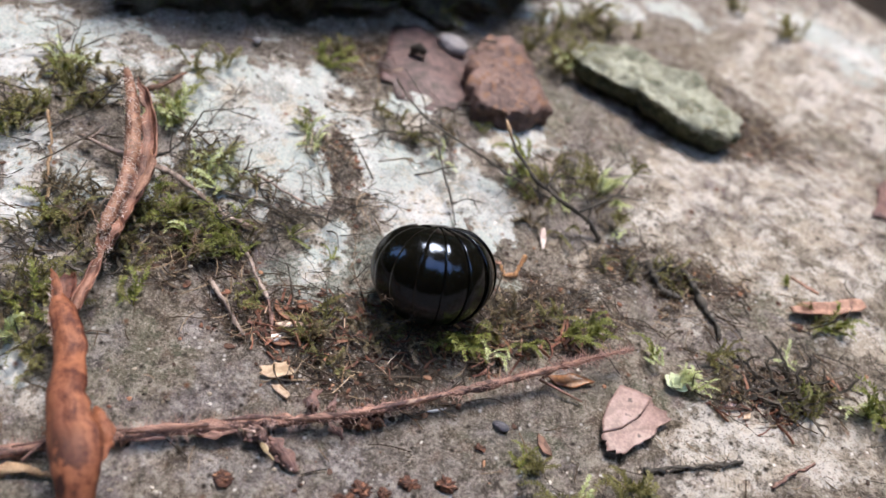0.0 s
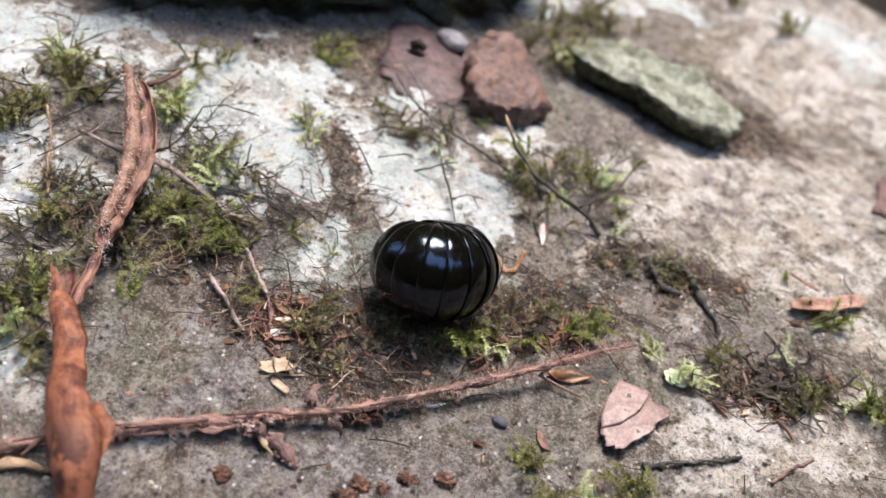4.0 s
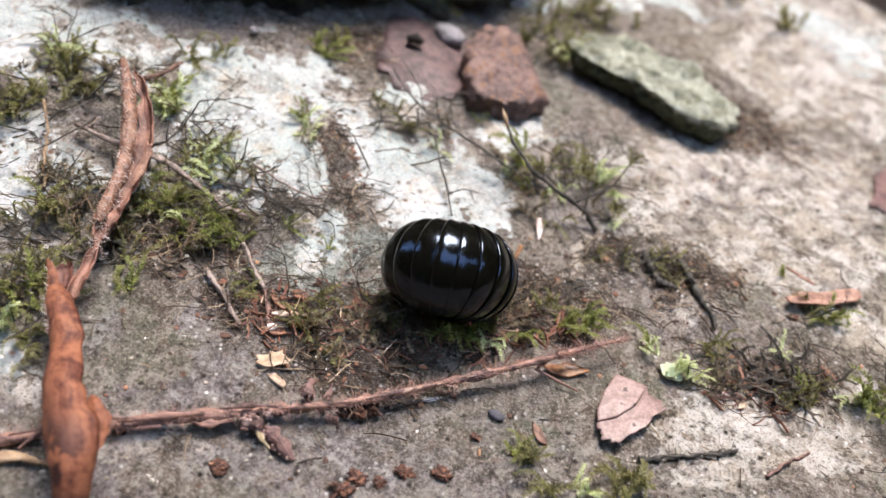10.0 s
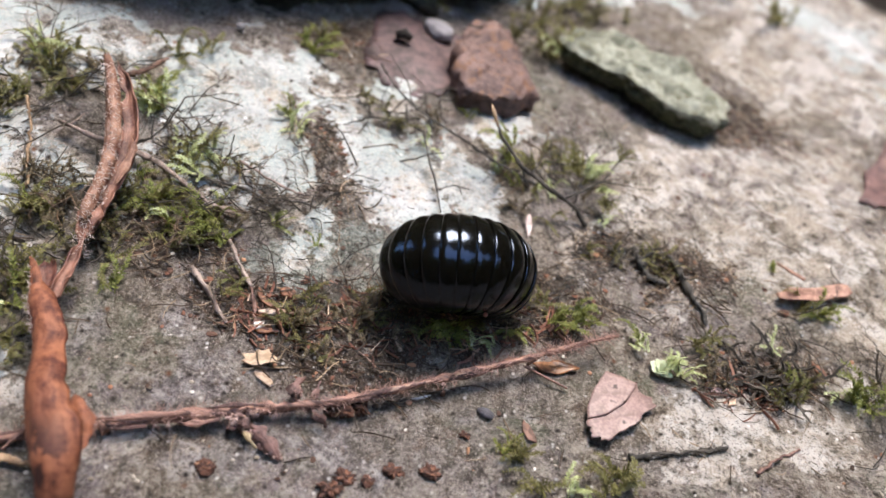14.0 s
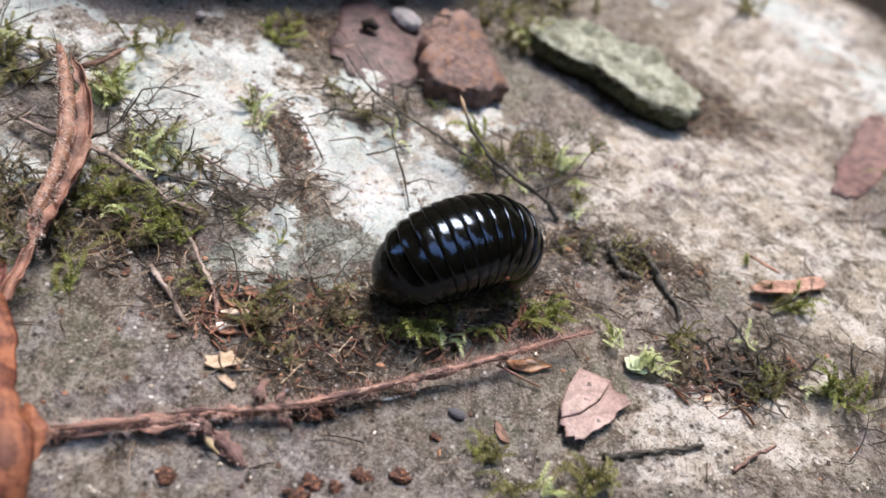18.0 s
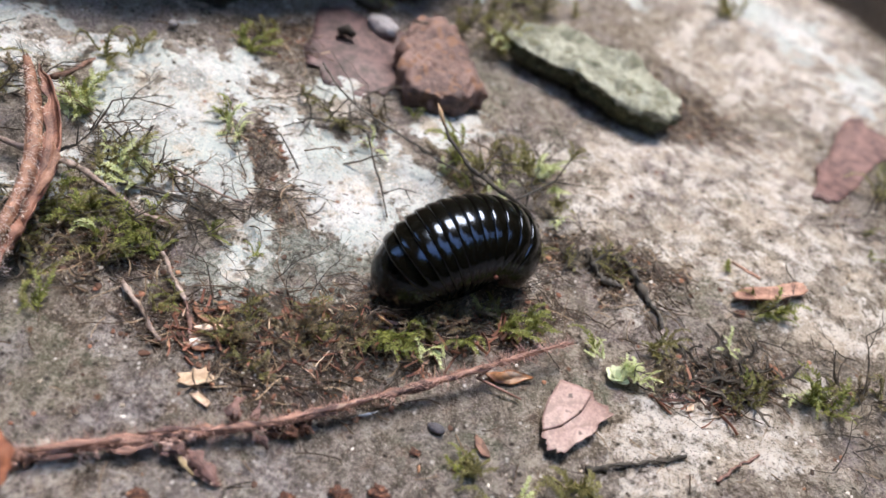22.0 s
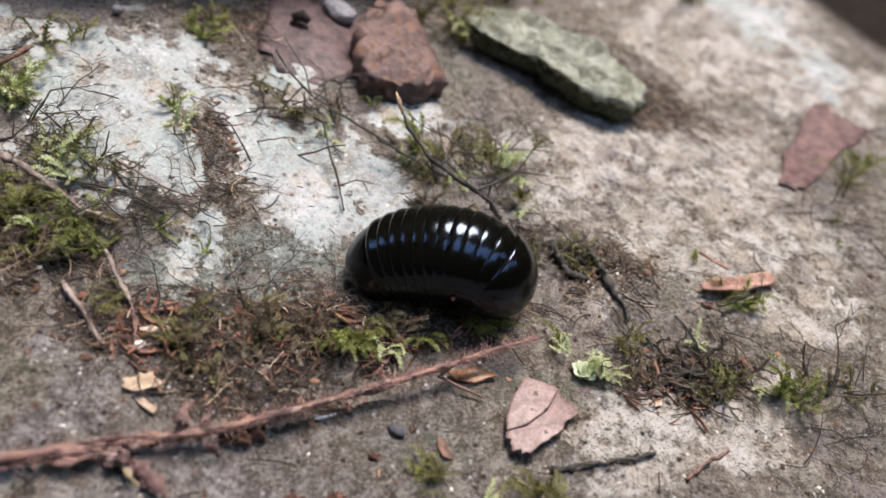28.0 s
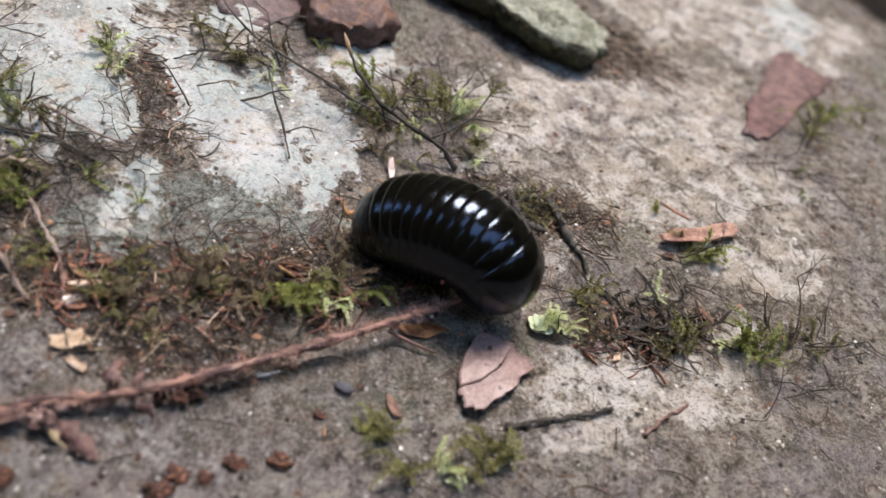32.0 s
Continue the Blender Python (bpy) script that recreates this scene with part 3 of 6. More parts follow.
for k, plate in enumerate(plates):
    part("belly", belly_mesh(1.0), belly_mat, plate)
    if 0 < k < N_PLATES - 1:
        for side in (1, -1):
            part("leg", leg_mesh(side), leg_mat, plate)
bm = bmesh.new()
bmesh.ops.create_uvsphere(bm, u_segments=18, v_segments=12, radius=1)
for v in bm.verts:
    v.co = Vector((v.co.x * 0.0022 + 0.0034, v.co.y * 0.0042, v.co.z * 0.0026 - 0.0012))
part("head", bm, leg_mat, plates[-1])
for side in (1, -1):
    bm = bmesh.new()
    tube(bm, [Vector((0.0048, side * 0.003, -0.001)), Vector((0.0062, side * 0.0042, -0.0018)), Vector((0.0068, side * 0.0046, -0.0034))], [0.0004, 0.0004, 0.0003], 6)
    part("antenna", bm, leg_mat, plates[-1])
bm = bmesh.new()
bmesh.ops.create_icosphere(bm, subdivisions=2, radius=0.00042)
for v in bm.verts:
    v.co += Vector((0.00085, -0.0090, -0.0007)) + v.co * 0.25 * noise.noise(v.co * 4000)
part("mite", bm, spot_mat, plates[8], "tiny reddish mite on the black shell")


# ---- stones, leaves and twigs ----
def slab_stone(name, x, y, up, size, turn, tilt, mat, label, seed, blocky=0.75, rough=0.22, taper=0.0):
    """A broken flat stone; size in cm."""
    bm = bmesh.new()
    bmesh.ops.create_icosphere(bm, subdivisions=6, radius=1)
    for v in bm.verts:
        p = v.co.copy()
        v.co = Vector([math.copysign(abs(c) ** blocky, c) for c in p])
        q = Vector((v.co.x * size[0], v.co.y * size[1], v.co.z * size[2])) * 0.55 + Vector((seed, seed * 2.1, 0))
        v.co += p * (rough * noise.fractal(q, 0.9, 2.0, 4) + 0.09 * noise.fractal(q * 4, 0.8, 2.0, 4) + 0.03 * noise.fractal(q * 14, 0.8, 2.0, 2))
        v.co.x *= 1 + taper * v.co.y
        v.co = Vector((v.co.x * size[0] / 2, v.co.y * size[1] / 2, v.co.z * size[2] / 2)) * CM
    ob = mesh_object(name, bm, mat)
    ob.matrix_world = Matrix.Translation(rest(x, y, up)) @ pose(0, 0, 0, *tilt, turn)
    return tagged(ob, label, "stone")


def broken_plate(name, rim, thick, mat, label, seed, rough=0.06, undercut=0.12, side=None):
    """A flat broken stone whose top has the rim given (x, y, height over the rock in cm); side: the material of its broken sides."""
    r = random.Random(seed)
    top = [rest(*p) / CM for p in rim]
    c = sum(top, Vector()) / len(top)
    edge = []
    for k, a in enumerate(top):
        b = top[(k + 1) % len(top)]
        for j in range(7):
            p = a.lerp(b, j / 7)
            edge.append(p + (p - c).normalized() * 0.2 * noise.fractal(p * 2.0 + Vector((seed, 0, 0)), 0.8, 2.0, 4))
    bm = bmesh.new()
    rows = []
    steps = 26
    for g in range(1, steps + 1):
        f = g / steps
        row = []
        for p in edge:
            q = c.lerp(p, f)
            h = rough * 1.6 * noise.fractal(q * 1.1 + Vector((seed, 1, 0)), 0.8, 2.0, 3) + rough * noise.fractal(q * 4.0 + Vector((0, seed, 0)), 0.75, 2.0, 4) - 0.16 * thick * f**6
            row.append(bm.verts.new((q + Vector((0, 0, h))) * CM))
        rows.append(row)
    for g in range(1, 9):
        f = g / 8
        row = []
        for p in edge:
            out = (p - c).normalized()
            lump = 0.16 * noise.fractal(Vector((p.x * 1.8, p.y * 1.8, f * 2.2 + seed)), 0.8, 2.0, 4)
            q = p + out * (0.05 * math.sin(f * 3.1) - undercut * f + lump) + Vector((0, 0, -thick * (0.16 + 0.84 * f)))
            row.append(bm.verts.new(q * CM))
        rows.append(row)
    hub, under = bm.verts.new(c * CM), bm.verts.new((c - Vector((0, 0, thick))) * CM)
    m = len(edge)
    for j in range(m):
        k = (j + 1) % m
        bm.faces.new((hub, rows[0][j], rows[0][k]))
        for g, (a, b) in enumerate(zip(rows, rows[1:])):
            face = bm.faces.new((a[j], b[j], b[k], a[k]))
            face.material_index = int(side is not None and g >= steps + (j * 7 % 3 == 0))
        bm.faces.new((under, rows[-1][k], rows[-1][j]))
    bmesh.ops.recalc_face_normals(bm, faces=bm.faces)
    ob = mesh_object(name, bm, mat)
    if side is not None:
        ob.data.materials.append(side)
    return tagged(ob, label, "stone")


rust = mottled("rusty_stone", (0.065, 0.04, 0.038), (0.2, 0.125, 0.108), 120, 0.7, (0.2, 0.105, 0.065), 0.0012, 6.0)
grey_green = mottled("grey_green_stone", (0.1, 0.105, 0.075), (0.36, 0.37, 0.3), 130, 0.9, (0.15, 0.15, 0.1), 0.002, 5.0)
dark_stone = mottled("dark_boulder", (0.018, 0.016, 0.012), (0.1, 0.088, 0.068), 110, 0.85, (0.07, 0.07, 0.03), 0.003)
broken_plate("rusty_stone", [(-1.14, 9.45, 0.9), (-0.51, 9.70, 0.9), (-0.06, 9.38, 0.88), (0.46, 8.29, 0.82), (0.82, 7.40, 0.78), (0.34, 6.61, 0.75), (-0.16, 6.47, 0.75), (-0.71, 6.46, 0.78), (-1.21, 6.80, 0.82), (-1.39, 8.19, 0.88)], 0.75, rust, "flat rust-brown stone lying on a dead leaf", 3, 0.1, 0.02)
# the slab's side colour is moss plus painted shade below the rim
broken_plate("slab_stone", [(1.14, 10.42, 0.90), (1.66, 11.03, 0.85), (2.65, 11.68, 0.75), (3.93, 11.53, 0.70), (5.11, 11.38, 0.65), (5.78, 10.73, 0.60), (6.21, 10.22, 0.62), (5.93, 9.14, 0.75), (5.50, 8.53, 0.82), (4.62, 8.50, 0.90), (3.83, 8.68, 0.95), (3.05, 9.24, 0.95), (2.23, 9.63, 0.95), (1.42, 9.88, 0.95)], 0.7, grey_green, "flat grey-green stone slab with mossy sides, shade painted into their dark colour", 8, 0.12, 0.3, mottled("mossy_shaded_side", (0.02, 0.024, 0.014), (0.1, 0.11, 0.06), 300, 0.95, (0.12, 0.13, 0.08), 0.0015))
slab_stone("boulder", -7.45, 12.75, 1.5, (13.5, 9.4, 7.0), 37, (0, 0), dark_stone, "dark mossy boulder shading the edge of the rock", 5, 0.6, 0.16)
pale_stone = mottled("pale_pebble", (0.2, 0.19, 0.2), (0.36, 0.34, 0.35), 300, 0.8, None, 0.0004)
slab_stone("pebble", -2.04, 9.30, 0.2, (0.9, 0.6, 0.4), -20, (0, 0), pale_stone, "small pale pebble beside the rusty stone", 2, 0.8)
slab_stone("pebble", -6.33, 6.20, 0.12, (0.22, 0.2, 0.18), 0, (0, 0), pale_stone, "tiny pale pebble at the foot of the boulder", 4, 0.9)
slab_stone("pebble", 1.35, -1.81, 0.06, (0.3, 0.16, 0.14), -15, (0, 0), mottled("slate", (0.05, 0.05, 0.06), (0.13, 0.12, 0.14), 500), "small dark slate pebble on the rock", 6, 0.9)


# ---- dead leaves and chips ----
def sheet_mesh(outline, shape, thick, rng, jag=0.0, rings=7, cut=4):
    """A thin sheet inside a star-shaped outline (cm, about its middle); shape(x, y) gives its height in cm."""
    n = len(outline)
    cx, cy = sum(p[0] for p in outline) / n, sum(p[1] for p in outline) / n
    rim = []
    for k in range(n):
        a, b = outline[k], outline[(k + 1) % n]
        for j in range(cut):
            f = j / cut
            s = 1 + (rng.uniform(-jag, jag) if j else 0)
            rim.append((cx + (a[0] + (b[0] - a[0]) * f - cx) * s, cy + (a[1] + (b[1] - a[1]) * f - cy) * s))
    bm = bmesh.new()
    layers = []
    for off in (0, -thick):
        mid = bm.verts.new(Vector((cx, cy, shape(cx, cy) + off)) * CM)
        loops = []
        for r in range(1, rings + 1):
            g = r / rings
            loops.append([bm.verts.new(Vector((cx + (x - cx) * g, cy + (y - cy) * g, shape(cx + (x - cx) * g, cy + (y - cy) * g) + off * (1 if r < rings else 0.8))) * CM) for x, y in rim])
        layers.append((mid, loops))
    m = len(rim)
    for s, (mid, loops) in enumerate(layers):
        for j in range(m):
            q = [(mid, loops[0][j], loops[0][(j + 1) % m])]
            q += [(a[j], b[j], b[(j + 1) % m], a[(j + 1) % m]) for a, b in zip(loops, loops[1:])]
            for face in q:
                bm.faces.new(face if s == 0 else face[::-1])
    for j in range(m):
        a, b = layers[0][1][-1], layers[1][1][-1]
        bm.faces.new((a[j], b[j], b[(j + 1) % m], a[(j + 1) % m]))
    return bm


def about(points):
    """Outline points (cm) moved about their middle, and that middle."""
    cx, cy = sum(p[0] for p in points) / len(points), sum(p[1] for p in points) / len(points)
    return [(x - cx, y - cy) for x, y in points], cx, cy


def leaf_material(name, dark, light, veins=0.0, rough=0.55, spots=None, streak=None):
    m, n, l, p = material(name)
    o = n.new("ShaderNodeTexCoord").outputs["Object"]
    if streak:
        mp = n.new("ShaderNodeMapping")
        mp.inputs["Scale"].default_value = streak
        l.new(o, mp.inputs["Vector"])
        o = mp.outputs["Vector"]
    a = noise_node(n, l, 260, 5, 0.65, o)
    b = noise_node(n, l, 1400, 3, 0.6, o)
    col = ramp(n, l, maths(n, l, "ADD", maths(n, l, "MULTIPLY", a, 0.65), maths(n, l, "MULTIPLY", b, 0.35)), [(0.42, dark), (0.57, light)])
    if spots:
        col = blend(n, l, ramp(n, l, noise_node(n, l, 420, 2, 0.4, o), [(0.64, (0, 0, 0)), (0.69, (1, 1, 1))]), col, spots)
    l.new(col, p.inputs["Base Color"])
    p.inputs["Roughness"].default_value = rough
    v = n.new("ShaderNodeTexVoronoi")
    v.feature = "DISTANCE_TO_EDGE"
    v.inputs["Scale"].default_value = 420
    l.new(o, v.inputs["Vector"])
    bump(n, l, p, maths(n, l, "ADD", maths(n, l, "MULTIPLY", v.outputs["Distance"], veins), a), 0.5, 0.0003)
    return m


rng = random.Random(7)
pink_leaf = leaf_material("pinkish_dead_leaf", (0.19, 0.12, 0.108), (0.33, 0.225, 0.205), 0.25, 0.45, (0.06, 0.035, 0.03))
upper, ux, uy = about([(3.42, -0.18), (3.79, -0.24), (4.04, -0.32), (3.83, -0.85), (3.50, -1.23), (3.16, -1.44), (3.13, -1.17), (3.22, -0.71)])
lower, lx, ly = about([(4.04, -0.27), (4.44, -0.70), (4.19, -0.97), (4.09, -1.24), (3.77, -1.53), (3.56, -1.80), (3.26, -1.77), (3.16, -1.46), (3.50, -1.18), (3.81, -0.81)])
leaf = thing("broken_leaf", rest(ux, uy, 0.12), "pinkish-brown broken piece of dead leaf with a crease", "leaf")
part("leaf_blade", sheet_mesh(upper, lambda x, y: 0.06 + 0.05 * x - 0.05 * y * y, 0.03, rng, 0.02), pink_leaf, leaf)
low = part("leaf_blade", sheet_mesh(lower, lambda x, y: 0.03 + 0.05 * x - 0.06 * y * y + 0.02 * math.sin(6 * x) * math.cos(5 * y), 0.022, rng, 0.09, 8, 6), pink_leaf, leaf)
low.location = Vector((lx - ux, ly - uy, 0.0)) * CM

red_mat = leaf_material("red_brown_leaf", (0.07, 0.036, 0.035), (0.2, 0.115, 0.105), 0.2, 0.6)
pts, x, y = about([(11.59, 12.72), (11.96, 12.90), (12.41, 12.49), (13.22, 12.21), (12.77, 11.39), (12.25, 10.92), (11.67, 10.15), (11.19, 9.21), (10.47, 8.24), (9.95, 7.69), (9.53, 7.78), (9.94, 8.82), (10.07, 9.58), (10.70, 10.60), (11.06, 11.65)])
ob = mesh_object("dead_leaf", sheet_mesh(pts, lambda a, b: ground_z(x + a, y + b) - ground_z(x, y) + 0.1 + 0.03 * math.sin(3 * a), 0.04, rng, 0.05), red_mat)
ob.location = rest(x, y)
tagged(ob, "flat red-brown dead leaf piece on the rock", "leaf")
maroon = leaf_material("maroon_leaf", (0.04, 0.026, 0.027), (0.14, 0.085, 0.085), 0.2, 0.6)
pts, x, y = about([(-3.69, 9.06), (-3.06, 9.73), (-2.25, 9.80), (-1.25, 9.81), (-0.80, 7.30), (-1.40, 6.55), (-2.20, 6.20), (-2.78, 6.21), (-3.37, 6.85)])
ob = mesh_object("dead_leaf", sheet_mesh(pts, lambda a, b: ground_z(x + a, y + b) - ground_z(x, y) + 0.07 + 0.05 * math.sin(2.3 * a + 1) * math.cos(2.1 * b), 0.04, rng, 0.12), maroon)
ob.location = rest(x, y)
tagged(ob, "dull maroon dead leaf under the rusty stone", "leaf")
bm = bmesh.new()
tube(bm, [Vector((-0.2, 0, 0)) * CM, Vector((0, 0.05, 0.1)) * CM, Vector((0.2, 0.0, 0)) * CM], [0.0012, 0.0016, 0.0009], 6)
ob = mesh_object("bark_crumb", bm, mottled("black_bark", (0.01, 0.008, 0.006), (0.03, 0.022, 0.018), 400))
ob.location = rest(-2.74, 8.19, 0.22)
tagged(ob, "small black crumb of bark on the maroon leaf", "bark")


def chip(name, x, y, length, width, turn, mat, label, category, seed, up=0.06, tilt=(0, 0), thick=0.05, corners=7, hollow=0.05):
    r = random.Random(seed)
    pts = []
    for k in range(corners):
        a = 2 * math.pi * k / corners
        s = r.uniform(0.5, 1.15)
        pts.append((math.cos(a) * length / 2 * s, math.sin(a) * width / 2 * s))
    ob = mesh_object(name, sheet_mesh(pts, lambda u, v: hollow * u * u - hollow * 0.5 * v, thick, r, 0.12, 4, 3), mat)
    ob.matrix_world = Matrix.Translation(rest(x, y, up)) @ pose(0, 0, 0, 0, 0, turn) @ pose(0, 0, 0, *tilt)
    return tagged(ob, label, category)


cream = leaf_material("cream_flake", (0.32, 0.21, 0.14), (0.58, 0.43, 0.31), 0.6, 0.6)
orange_bark = leaf_material("orange_bark", (0.16, 0.075, 0.052), (0.42, 0.24, 0.175), 0.6, 0.6)
rust_bark = leaf_material("rust_bark", (0.07, 0.03, 0.018), (0.26, 0.11, 0.055), 0.6, 0.6)
white_bit = leaf_material("white_flake", (0.6, 0.56, 0.52), (0.85, 0.82, 0.8), 0.4, 0.7)
brown_bark = leaf_material("brown_bark", (0.07, 0.035, 0.025), (0.22, 0.12, 0.085), 0.8, 0.7)
pts, x, y = about([(-2.48, -2.02), (-2.55, -1.97), (-2.63, -1.93), (-2.67, -1.85), (-2.77, -1.93), (-2.87, -1.90), (-2.89, -1.99), (-3.00, -2.02), (-3.10, -2.06), (-3.01, -2.14), (-3.04, -2.22), (-2.93, -2.25), (-2.85, -2.28), (-2.77, -2.27), (-2.69, -2.25), (-2.64, -2.21), (-2.56, -2.18), (-2.44, -2.11)])
ob = mesh_object("bark_flake", sheet_mesh(pts, lambda a, b: 0.06 + 0.08 * a + 0.04 * math.sin(7 * a) * math.cos(5 * b), 0.025, rng, 0.03), leaf_material("pale_flake", (0.36, 0.25, 0.165), (0.58, 0.44, 0.31), 0.3, 0.6))
ob.location = rest(x, y, 0.06)
tagged(ob, "ragged cream-coloured flake of bark on the rock", "bark")
chip("bark_flake", -2.61, -2.34, 0.75, 0.22, -22, cream, "thin tan sliver of bark beside a flake", "bark", 4, 0.05)
chip("white_flake", -3.01, -1.46, 0.2, 0.17, 10, white_bit, "small white chip lying in the litter", "chip", 5, 0.12, thick=0.09)
chip("white_flake", 1.39, 3.06, 0.18, 0.62, 15, leaf_material("pinkish_flake", (0.5, 0.36, 0.33), (0.78, 0.66, 0.62), 0.4, 0.6), "small pinkish-white sliver on the rock", "chip", 6, 0.12, (30, 0), 0.06)
pts, x, y = about([(6.87, 3.05), (7.25, 3.37), (7.77, 3.55), (8.31, 3.81), (8.61, 3.80), (8.47, 3.50), (7.99, 3.25), (7.34, 2.98), (6.93, 2.91)])
ob = mesh_object("bark_chip", sheet_mesh(pts, lambda a, b: 0.1 + 0.06 * a + 0.12 * math.sin(3 * a) * b, 0.05, rng, 0.12), orange_bark)
ob.location = rest(x, y, 0.14)
tagged(ob, "narrow orange-brown chip of bark on moss", "bark")
chip("bark_chip", 7.38, 4.05, 0.8, 0.12, -25, orange_bark, "thin reddish sliver of bark on the rock", "bark", 9, 0.06)
chip("bark_chip", 2.49, -0.41, 1.0, 0.36, 12, leaf_material("amber_bud", (0.12, 0.045, 0.018), (0.34, 0.155, 0.062), 0.6, 0.3), "glossy orange-brown bud scale under the twig", "bark", 10, 0.08, (15, 0), 0.04, 8, 0.3)
chip("bark_chip", -2.85, -1.11, 0.75, 0.16, 20, leaf_material("tan_sliver", (0.45, 0.3, 0.22), (0.7, 0.55, 0.45), 0.5), "pale tan sliver of wood in the litter", "bark", 11, 0.1)
chip("bark_chip", -2.79, -0.66, 0.5, 0.3, -10, rust_bark, "rust-brown bark fragment in the litter", "bark", 12, 0.1)
chip("bark_chip", -3.08, -0.94, 0.6, 0.18, -30, rust_bark, "rust-brown bark fragment in the litter", "bark", 13, 0.08)
chip("bark_chip", -2.87, -1.48, 0.4, 0.22, 40, rust_bark, "rust-brown bark fragment in the litter", "bark", 14, 0.08)
chip("bark_chip", 0.03, -0.00, 0.55, 0.3, 60, leaf_material("amber_scale", (0.3, 0.14, 0.05), (0.62, 0.4, 0.2), 0.5, 0.4), "amber bud scale standing beside the millipede", "bark", 15, 0.2, (0, 50))
chip("bark_chip", 2.17, -1.90, 0.5, 0.2, -50, brown_bark, "curled dark brown bark scale on the rock", "bark", 20, 0.06, (10, 0), 0.05, 7, 0.3)
chip("bark_chip", 0.58, 1.97, 0.2, 0.1, 20, orange_bark, "small orange sliver beside the millipede", "bark", 21, 0.1)
chip("wood_sliver", 0.17, -1.81, 0.35, 0.08, 35, white_bit, "tiny white splinter on the rock", "splinter", 22, 0.05)
chip("bark_chip", 5.63, 0.16, 0.5, 0.14, 25, leaf_material("pink_sliver", (0.5, 0.3, 0.25), (0.72, 0.5, 0.42), 0.5), "pale pink sliver in the dark tangle", "bark", 23, 0.1)
chip("bark_chip", 5.93, -0.05, 0.3, 0.14, 60, cream, "small tan sliver in the dark tangle", "bark", 24, 0.1)
chip("bark_chip", 7.75, 1.34, 0.5, 0.2, -60, rust_bark, "rust-brown sliver below the bark chip", "bark", 25, 0.1)


def crumb(x, y, size, seed, mat):
    """A ragged lump of rotten bark, size in cm."""
    bm = bmesh.new()
    bmesh.ops.create_icosphere(bm, subdivisions=4, radius=1)
    for v in bm.verts:
        p = v.co.copy()
        q = p * 1.6 + Vector((seed, 0, seed))
        v.co += p * (0.9 * noise.fractal(q, 0.9, 2.0, 4) + 0.45 * noise.fractal(q * 4, 0.8, 2.0, 3))
        v.co = Vector((v.co.x * size * 1.1, v.co.y * size * 0.9, v.co.z * size * 0.3)) * CM
    ob = mesh_object("bark_crumb", bm, mat)
    ob.location = rest(x, y, size * 0.3)
    return tagged(ob, "ragged rust-red crumb of rotten bark on the rock", "bark", "crumbs of rotten bark")


rot = mottled("rotten_bark", (0.03, 0.014, 0.011), (0.15, 0.065, 0.042), 500, 0.85, (0.22, 0.1, 0.06), 0.0006)
for k, spec in enumerate(((0.07, -3.30, 0.12), (-2.88, -4.15, 0.10), (-0.69, -3.62, 0.12), (-0.30, -3.59, 0.09), (0.68, -3.16, 0.12), (-2.91, -4.18, 0.11), (-0.86, -3.92, 0.14), (1.09, -2.31, 0.07), (8.16, 3.39, 0.09), (7.09, 2.70, 0.09), (6.75, 3.31, 0.06), (-2.55, -0.22, 0.09), (-2.66, -0.70, 0.10), (-0.49, -0.04, 0.09), (-0.82, -0.41, 0.07))):
    crumb(*spec, 30 + k * 3.7, rot)


# ---- twigs ----
def twig_points(points, wobble=0.02, steps=6, seed=1):
    r = random.Random(seed)
    base = [rest(*p) for p in points]
    out = [base[0]]
    for a, b in zip(base, base[1:]):
        out += crooked(a, b, steps, wobble, r)[1:]
    return out


def twig(name, points, r0, r1, mat, label, category="twig", wobble=0.02, sides=7, branches=(), seed=1, bristle=0, bristle_mat=None, knots=0.12):
    """A twig through points (x, y, height over the rock in cm); radii in cm."""
    r = random.Random(seed)
    pts = twig_points(points, wobble, 9, seed)
    n = len(pts) - 1
    bm = bmesh.new()
    radii = [(r0 + (r1 - r0) * k / n) * CM * r.uniform(1 - knots, 1 + knots * 1.6) for k in range(n + 1)]
    rings = tube(bm, pts, radii, sides)
    for k, ring in enumerate(rings):
        for j, v in enumerate(ring):
            v.co += (v.co - pts[k]) * (1.1 * noise.noise(Vector((k * 0.16, j * 1.7, seed))) + 0.5 * noise.noise(Vector((k * 0.7, j * 2.3, seed))) + r.uniform(-0.15, 0.15))
    ob = mesh_object(name, bm, mat)
    for line, b0, b1 in branches:
        bm = bmesh.new()
        bp = twig_points(line, wobble, 4, seed + 3)
        tube(bm, bp, [(b0 + (b1 - b0) * k / (len(bp) - 1)) * CM for k in range(len(bp))], 5)
        part("side_twig", bm, mat, ob)
    if bristle:
        bm = bmesh.new()
        for _ in range(bristle):
            k = r.randrange(n)
            p = pts[k].lerp(pts[k + 1], r.random())
            d = Vector((r.uniform(-1, 1), r.uniform(-1, 1), r.uniform(-0.3, 1))).normalized()
            h = r.uniform(0.06, 0.21) * CM
            tube(bm, [p, p + d * (radii[k] + h * 0.6), p + d * (radii[k] + h) + Vector((r.uniform(-1, 1), r.uniform(-1, 1), r.uniform(-1, 1))) * 0.0003], [0.00006, 0.00005, 0.00002], 3, False)
        part("bristles", bm, bristle_mat or mat, ob)
    return tagged(ob, label, category)


